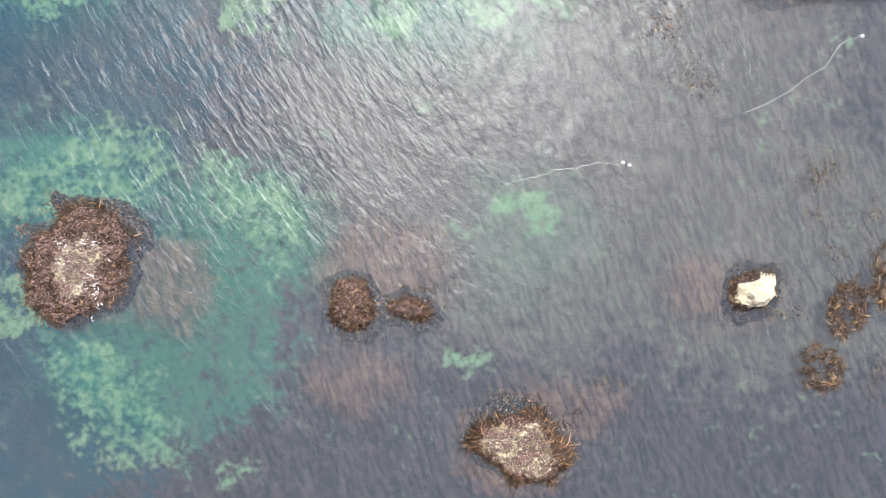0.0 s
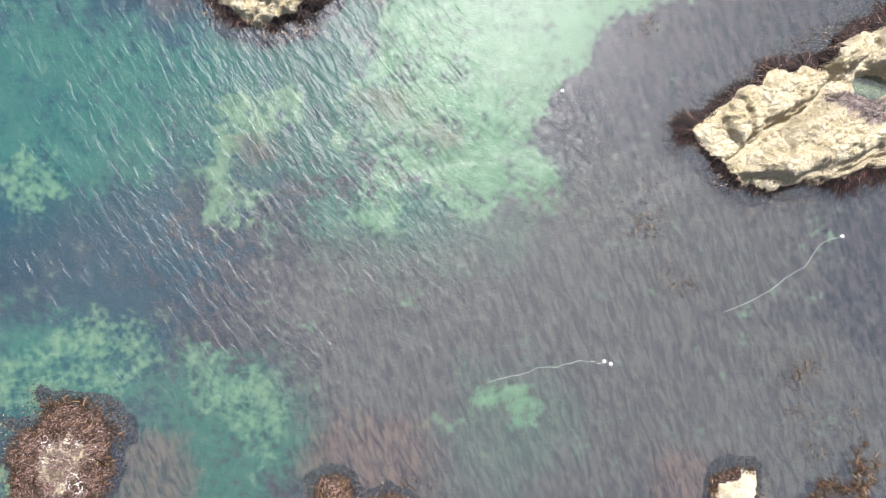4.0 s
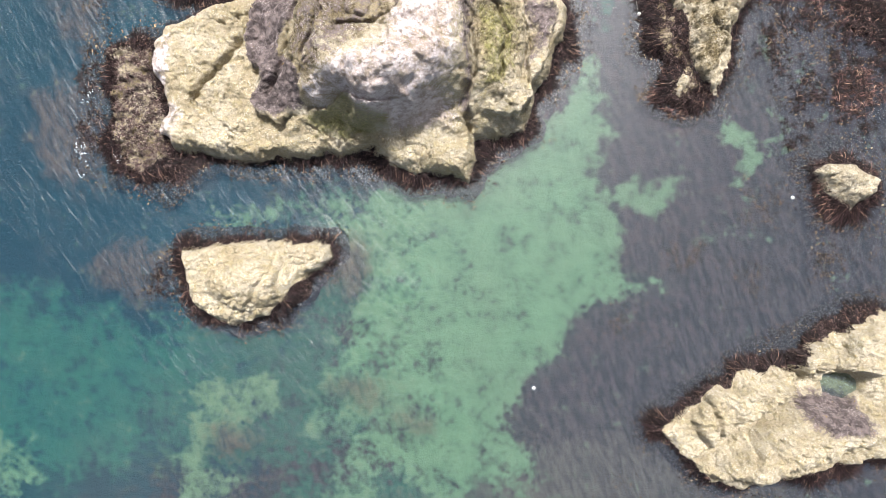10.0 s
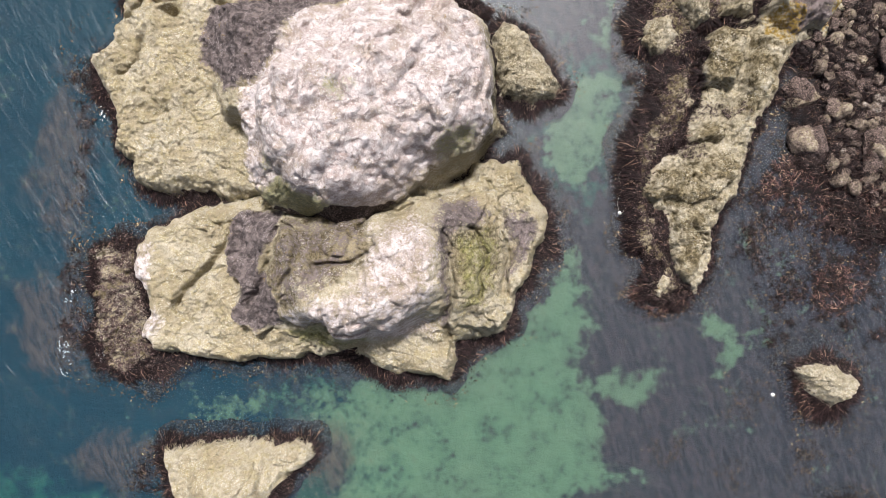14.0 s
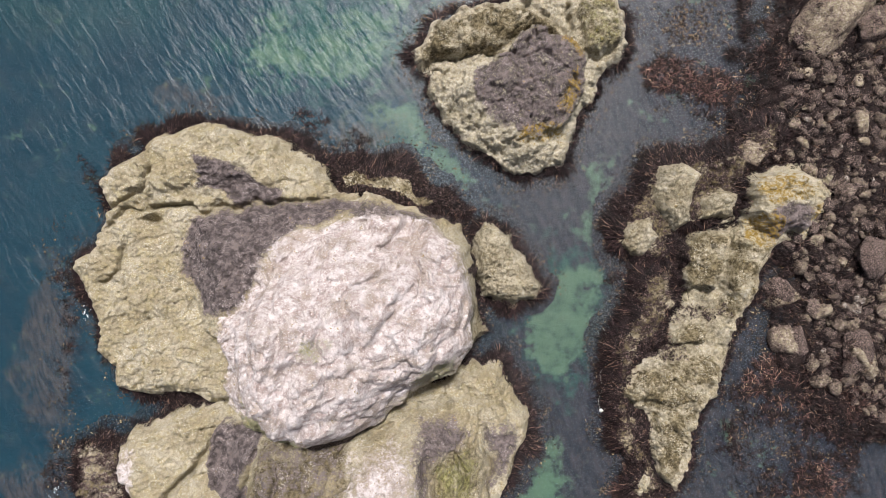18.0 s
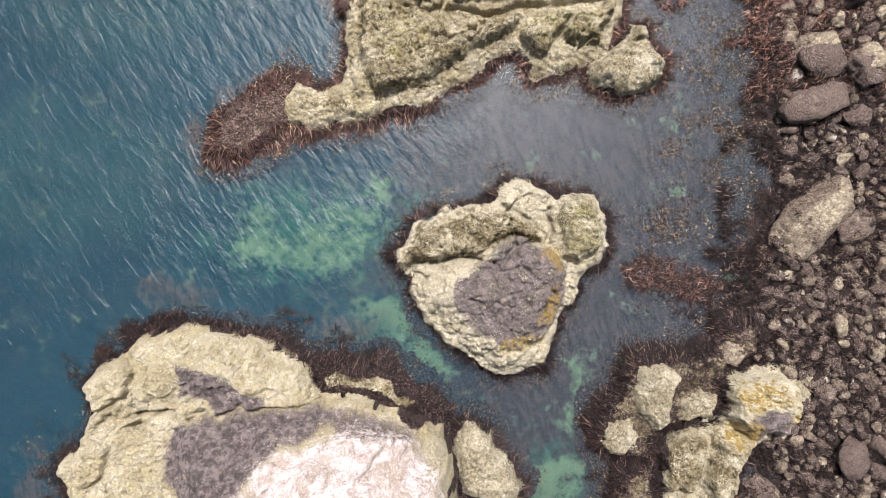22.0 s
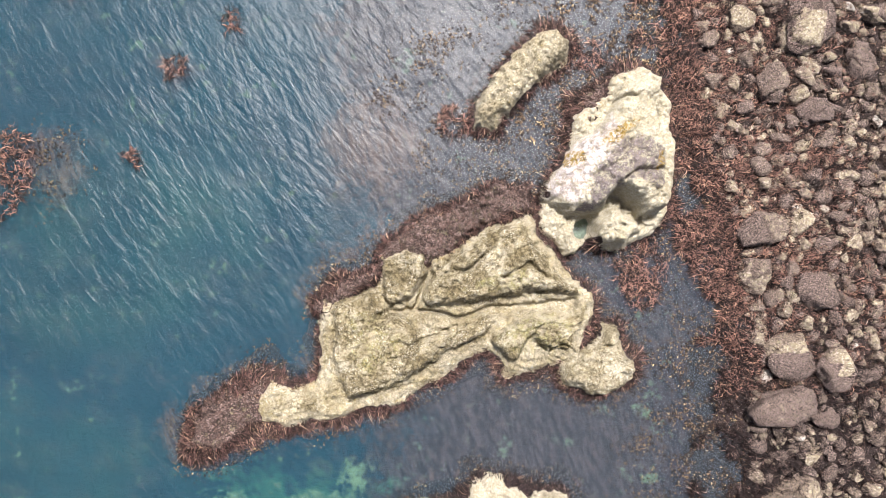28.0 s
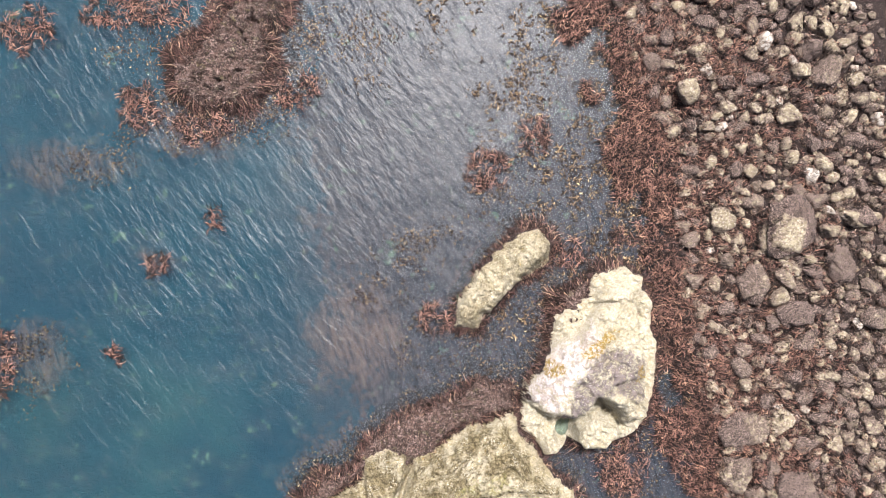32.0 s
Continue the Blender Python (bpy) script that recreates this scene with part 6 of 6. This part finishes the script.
WRACK_BEDS = [(-18.4, 35.7, 1.7, 1.5, 0), (-24.2, 50.0, 1.3, 4.0, 0), (-23.4, 64.0, 1.0, 5.0, 0), (-2.5, 78.6, 3.6, 1.2, -20), (-20.5, 75.5, 1.4, 2.6, 40), (33.7, 53.9, 5.81, 4.47, 0), (38.2, 56.6, 3.13, 3.57, 0), (30.6, 58.4, 2.23, 2.23, 0), (36.0, 48.0, 4.91, 2.23, 0), (35.7, 56.1, 3.57, 4.91, 0), (32.2, 48.1, 1.79, 2.68, 0), (37.6, 50.4, 2.23, 3.13, 0), (35.8, 59.9, 3.13, 2.23, 0), (32.3, 58.1, 2.68, 2.68, 0), (37.7, 52.8, 1.79, 3.57, 0), (32.4, 47.0, 1.79, 1.79, 0), (24.5, 83.1, 2.68, 1.79, 0), (28.0, 81.3, 2.46, 2.01, 0), (20.1, 63.7, 1.34, 4.02, 0), (21.0, 56.1, 1.79, 4.47, 0)]
for e in WRACK_BEDS:
    n = max(8, int(e[2] * e[3] * 3.14 * 4.5))
    x, y = in_ellipse(e, n)
    keep = fbm(x / 1.3, y / 1.3, 531, 3) > -0.15
    x, y = x[keep], y[keep]
    me = tufts("wrack_bed", x, y, np.maximum(ground_height(x, y)[0], 0.0), 7, gen.uniform(0.25, 0.6, len(x)), 0.12, FRINGE, 0.15, (0.04, 0.085), light=True)
    tagged(new("wrack_bed", me), label="loose dark wrack floating in the sheltered shallows", category="seaweed", group="wrack beds", kind="stuff")

for e in FLOATS:
    n = max(8, int(e[2] * e[3] * 3.14 * 14))
    x, y = e[0] + (in_ellipse(e, n)[0] - e[0]) * gen.uniform(0.4, 1.5, n), e[1] + (in_ellipse(e, n)[1] - e[1]) * gen.uniform(0.4, 1.5, n)
    keep = fbm(x / 0.9, y / 0.9, 521, 2) > -0.1
    x, y = x[keep], y[keep]
    n = len(x)
    root = np.stack([x, y, np.maximum(ground_height(x, y)[0], 0.0) + 0.02], -1)
    me = fronds("floating_kelp", root, gen.uniform(0, 6.283, n), gen.uniform(0.11, 0.23, n), gen.uniform(0.07, 0.13, n), gen.uniform(0.0, 0.06, n),
                np.zeros(n), gen.normal(0, 0.8, n), TIPS)
    tagged(new("floating_kelp", me), label="scattered golden kelp tips at the surface", category="seaweed", group="floating kelp", kind="stuff")


def drift(n, seed, low, high, wide, per, length, ragged, label):
    """Weed awash in the sheltered shallows: short blades whose tips break the surface."""
    g = np.random.default_rng(seed)
    y = g.uniform(low, high, n)
    x = shore_x(y) + 0.5 - wide * g.uniform(0, 1, n) ** 1.5
    keep = (fbm(x / 1.6, y / 1.6, seed + 3, 4, 0.6) > ragged + 0.05 * (shore_x(y) - x)) & (ground_height(x, y)[1] < 0.3)
    x, y = x[keep], y[keep]
    me = tufts("drifting_weed", x, y, np.zeros(len(x)), per, g.uniform(*length, len(x)), 0.10, TIPS, 0.06, (0.07, 0.13), light=True)
    tagged(new("drifting_weed", me), label=label, category="seaweed", group="drifting weed", kind="stuff")


drift(3600, 61, 44, 76, 14, 2, (0.11, 0.23), 0.0, "brown weed tips awash beside the boulder shore")
drift(3600, 62, 76, 114, 9, 2, (0.11, 0.23), -0.15, "tan weed tips awash in the sheltered channel")
drift(4200, 63, 112, 150, 15, 4, (0.16, 0.42), -0.25, "golden-tipped weed awash in the silty shallows")


def shore_weed(n, seed, low, high, material):
    g = np.random.default_rng(seed)
    y = g.uniform(low, high, n)
    x = shore_x(y) - 4.0 + g.uniform(0, 1, n) ** 1.3 * np.where(y > 103, 16, 24)
    patch = fbm(x / 2.2, y / 2.2, 501, 3)
    ok = (patch > -0.45 + 0.02 * np.maximum(x - shore_x(y) - 2, 0) + 0.22 * np.maximum(shore_x(y) - x, 0)) & (x < 49) & (g.uniform(0, 1, n) < np.where(y > 98, 1 - 0.62 * smooth(x - shore_x(y) + 5 * fbm(x / 3, y / 3, 503, 3), 1.0, 9.0), 1.0))
    x, y = x[ok], y[ok]
    z = np.maximum(ground_height(x, y)[0], 0.0)
    return tufts("shore_weed", x, y, z, 13, g.uniform(0.35, 1.0, len(x)), 0.08, material, 0.6, (0.03, 0.065), light=True)


def boulder_weed(seed):
    """Tufts growing on and round the boulders."""
    g = np.random.default_rng(seed)
    spots = np.array(placed)
    spots = np.repeat(spots, np.maximum(3, (spots[:, 2] * 9).astype(int)), 0)
    a, k = g.uniform(0, 6.283, len(spots)), g.uniform(0.45, 1.1, len(spots))
    x, y = spots[:, 0] + np.cos(a) * k * spots[:, 2], spots[:, 1] + np.sin(a) * k * spots[:, 2]
    z = np.maximum(ground_height(x, y)[0], 0.0) + spots[:, 2] * 0.62 * np.sqrt(np.maximum(0.0, 0.95 - k * k))
    return tufts("boulder_weed", x, y, z, 9, g.uniform(0.2, 0.55, len(x)), 0.08, WRACK_RED, 0.2, (0.03, 0.06), light=True)


def crown_turf(seed, low):
    """Short turf on the tops of the crowded boulders of the upper shore."""
    g = np.random.default_rng(seed)
    spots = np.array([c for c in crowns if c[1] > low])
    spots = np.repeat(spots, np.maximum(3, (spots[:, 2] * 13).astype(int)), 0)
    a, k = g.uniform(0, 6.283, len(spots)), np.sqrt(g.uniform(0, 1, len(spots))) * 0.9
    keep = fbm(spots[:, 0] / 1.7, spots[:, 1] / 1.7, seed + 3, 3) > -0.2
    x, y = (spots[:, 0] + np.cos(a) * k * spots[:, 2])[keep], (spots[:, 1] + np.sin(a) * k * spots[:, 2])[keep]
    z = (spots[:, 3] + spots[:, 2] * (0.1 + 0.8 * np.sqrt(1 - k * k)))[keep]
    return tufts("boulder_turf", x, y, z, 6, g.uniform(0.12, 0.32, len(x)), 0.07, KELP, 0.12, (0.03, 0.055), light=True)


tagged(new("boulder_turf", crown_turf(15, 98)), label="short pinkish-brown turf on the upper shore's boulders", category="seaweed", kind="stuff")


def short_weed(n, seed, low, high, material):
    """A close turf of short weed over stones and gravel."""
    g = np.random.default_rng(seed)
    y = g.uniform(low, high, n)
    x = shore_x(y) + g.uniform(0, 1, n) * 17
    x, y = x[x < 48.5], y[x < 48.5]
    z = np.maximum(ground_height(x, y)[0], 0.0) + g.uniform(0.0, 1.0, len(x)) * np.where(y > 97, 0.45, 0.3)
    return tufts("short_weed", x, y, z, 6, g.uniform(0.14, 0.36, len(x)), 0.12, material, 0.12, (0.03, 0.07), light=True)


tagged(new("short_weed", short_weed(3000, 8, 55, 104, WRACK)), label="short dark weed over stones and gravel", category="seaweed", kind="stuff")
tagged(new("short_weed", short_weed(3000, 9, 96, 150, PALE_WRACK)), label="short pinkish-tan weed over stones and gravel", category="seaweed", kind="stuff")
tagged(new("boulder_weed", boulder_weed(5)), label="dark wrack tufts between the shore boulders", category="seaweed", kind="stuff")
tagged(new("shore_weed", shore_weed(5200, 3, 54, 103, WRACK)), label="dense dark brown wrack carpet along the shore", category="seaweed", kind="stuff")


def kelp_belt(n, seed):
    """The belt of long kelp where the shore meets the water."""
    g = np.random.default_rng(seed)
    y = g.uniform(101, 150, n)
    x = shore_x(y) - 3.5 + g.uniform(0, 1, n) ** 1.1 * (11 + 14 * fbm(y / 5, y / 9 + 3, 547, 3))
    ok = fbm(x / 2.6, y / 2.6, 541, 3) > -0.25 + 0.25 * np.maximum(shore_x(y) - x - 0.5, 0) + 0.05 * np.maximum(x - shore_x(y) - 2, 0)
    x, y = x[ok], y[ok]
    return tufts("kelp_belt", x, y, np.maximum(ground_height(x, y)[0], 0.0) + 0.06, 14, g.uniform(0.4, 1.0, len(x)), 0.08, KELP, 0.6, (0.03, 0.065), light=True)


tagged(new("kelp_belt", kelp_belt(4200, 14)), label="belt of long red-brown kelp at the shore's edge", category="seaweed", kind="stuff")
tagged(new("shore_weed", shore_weed(7200, 4, 97, 150, KELP)), label="dense red-brown kelp carpet along the shore", category="seaweed", kind="stuff")

FOAM_PATCHES = [(-29.9, -0.6, 0.45, 0.62, 0), (-27.8, -0.6, 0.98, 0.36, 0), (-26.1, -1.2, 0.27, 1.25, 0), (-29.4, -2.1, 0.71, 0.62, 0), (-27.7, -3.8, 0.8, 0.89, 0), (-27.0, -4.7, 0.36, 1.34, 0), (-27.4, -6.5, 0.62, 0.22, 0), (-24.1, 50.1, 0.89, 0.36, 35), (-24.8, 45.9, 0.45, 1.34, 20), (-25.4, 44.3, 1.12, 0.27, -30), (-22.1, 45.4, 0.45, 0.71, 0), (-21.4, 49.9, 0.27, 0.89, 0), (-21.5, 64.4, 0.36, 0.71, 0)]


def foam_mesh(e, g):
    """A lacy patch of foam: many small flat bubbles rafts of uneven outline."""
    n = max(30, int(e[2] * e[3] * 3.14 * 300))
    level = 0.5 if e[1] < 20 else 0.3
    x, y = in_ellipse(e, n, g)
    lace = np.abs(fbm(x / 0.5, y / 0.5, 611, 3))
    x, y = x[lace < 0.11], y[lace < 0.11]
    n = len(x)
    r = g.uniform(0.010, 0.030, n)
    a = np.arange(6) * 1.0472
    ring = np.stack([x[:, None] + r[:, None] * np.cos(a) * g.uniform(0.6, 1.4, (n, 6)), y[:, None] + r[:, None] * np.sin(a) * g.uniform(0.6, 1.4, (n, 6)), np.full((n, 6), level)], -1)
    top = np.stack([x, y, np.full(n, level + 0.02)], -1)[:, None]
    base = np.arange(n)[:, None, None] * 7
    fan = np.array([[0, 1 + i, 1 + (i + 1) % 6] for i in range(6)])
    return mesh_from("foam", np.concatenate([top, ring], 1).reshape(-1, 3), (base + fan).reshape(-1, 3), FOAM)


for e in FOAM_PATCHES:
    tagged(new("foam", foam_mesh(e, gen)), label="white lace of foam washing over the weedy reef", category="foam", group="foam on the reefs", kind="stuff")

# ---- floats and ropes ----
BUOYS = [(14.2, 5.8), (14.7, 5.6), (32.9, 15.7), (10.8, 27.1), (31.2, 42.2), (19.0, 56.6)]


def buoy(x, y):
    """A small net float: round body with a collar and a rope eye."""
    base = tagged(new("buoy"), label="small white plastic pot buoy on the water", category="buoy", group="pot buoys")
    base.location = (x, y, 0.0)
    bm = bmesh.new()
    bmesh.ops.create_uvsphere(bm, u_segments=20, v_segments=12, radius=0.14)
    for v in bm.verts:
        v.co.z = v.co.z * 1.15 + 0.06
    body = bpy.data.meshes.new("body")
    bm.to_mesh(body), bm.free()
    body.materials.append(FLOAT_WHITE)
    body.polygons.foreach_set("use_smooth", np.ones(len(body.polygons), bool))
    part("body", body, base)
    bm = bmesh.new()
    bmesh.ops.create_cone(bm, cap_ends=True, segments=14, radius1=0.06, radius2=0.045, depth=0.09)
    for v in bm.verts:
        v.co.z += 0.28
    collar = bpy.data.meshes.new("collar")
    bm.to_mesh(collar), bm.free()
    collar.materials.append(ROPE)
    part("collar", collar, base, "grey rope collar")


for x, y in BUOYS:
    buoy(x, y)


def rope(points, z, label, wave=0.0):
    """A rope on the water; wave gives the kinks left by its coiling."""
    p = np.array(points)
    run = np.concatenate([[0], np.cumsum(np.hypot(*np.diff(p, axis=0).T))])
    s = np.arange(0, run[-1], 0.16)
    px, py = np.interp(s, run, p[:, 0]), np.interp(s, run, p[:, 1])
    tx, ty = np.gradient(px), np.gradient(py)
    size = np.hypot(tx, ty) + 1e-6
    off = wave * np.sin(s * 6.283 / 1.15 + 0.8 * np.sin(s * 0.9)) * np.clip(1.2 - s / run[-1] * 1.3, 0, 1) + 0.05 * np.sin(s * 2.1)
    points = list(zip(px - ty / size * off, py + tx / size * off))
    cu = bpy.data.curves.new("rope", "CURVE")
    cu.dimensions, cu.bevel_depth, cu.bevel_resolution = "3D", 0.010, 1
    sp = cu.splines.new("NURBS")
    sp.points.add(len(points) - 1)
    for p, (x, y) in zip(sp.points, points):
        p.co = (float(x), float(y), z, 1)
    sp.use_endpoint_u, sp.order_u = True, 3
    cu.materials.append(ROPE)
    tagged(new("rope", cu), label=label, category="rope")


rope([(14.1, 5.8), (13.4, 5.7), (12.8, 5.9), (12.3, 5.7), (11.8, 5.8), (11.3, 5.5), (10.8, 5.6), (10.1, 5.3), (9.2, 5.3), (7.9, 4.9), (6.5, 4.5), (4.7, 4.1)], 0.02, "pale wavy rope floating from a pot buoy", 0.13)
rope([(32.7, 15.7), (32.0, 15.5), (31.4, 15.3), (31.3, 15.0), (30.8, 14.5), (30.4, 13.8), (29.8, 13.2), (29.2, 12.8), (28.1, 12.1), (27.2, 11.4), (26.1, 10.7), (25.0, 10.3), (23.6, 9.6)], 0.02, "pale slack rope floating from a pot buoy", 0.05)
rope([(19.5, 57.1), (19.0, 56.5), (18.7, 57.5), (19.1, 58.5), (18.9, 59.5), (19.3, 60.4), (19.1, 61.5), (19.4, 62.6), (19.0, 63.3)], 0.25, "pale rope caught along the weedy rock edge")
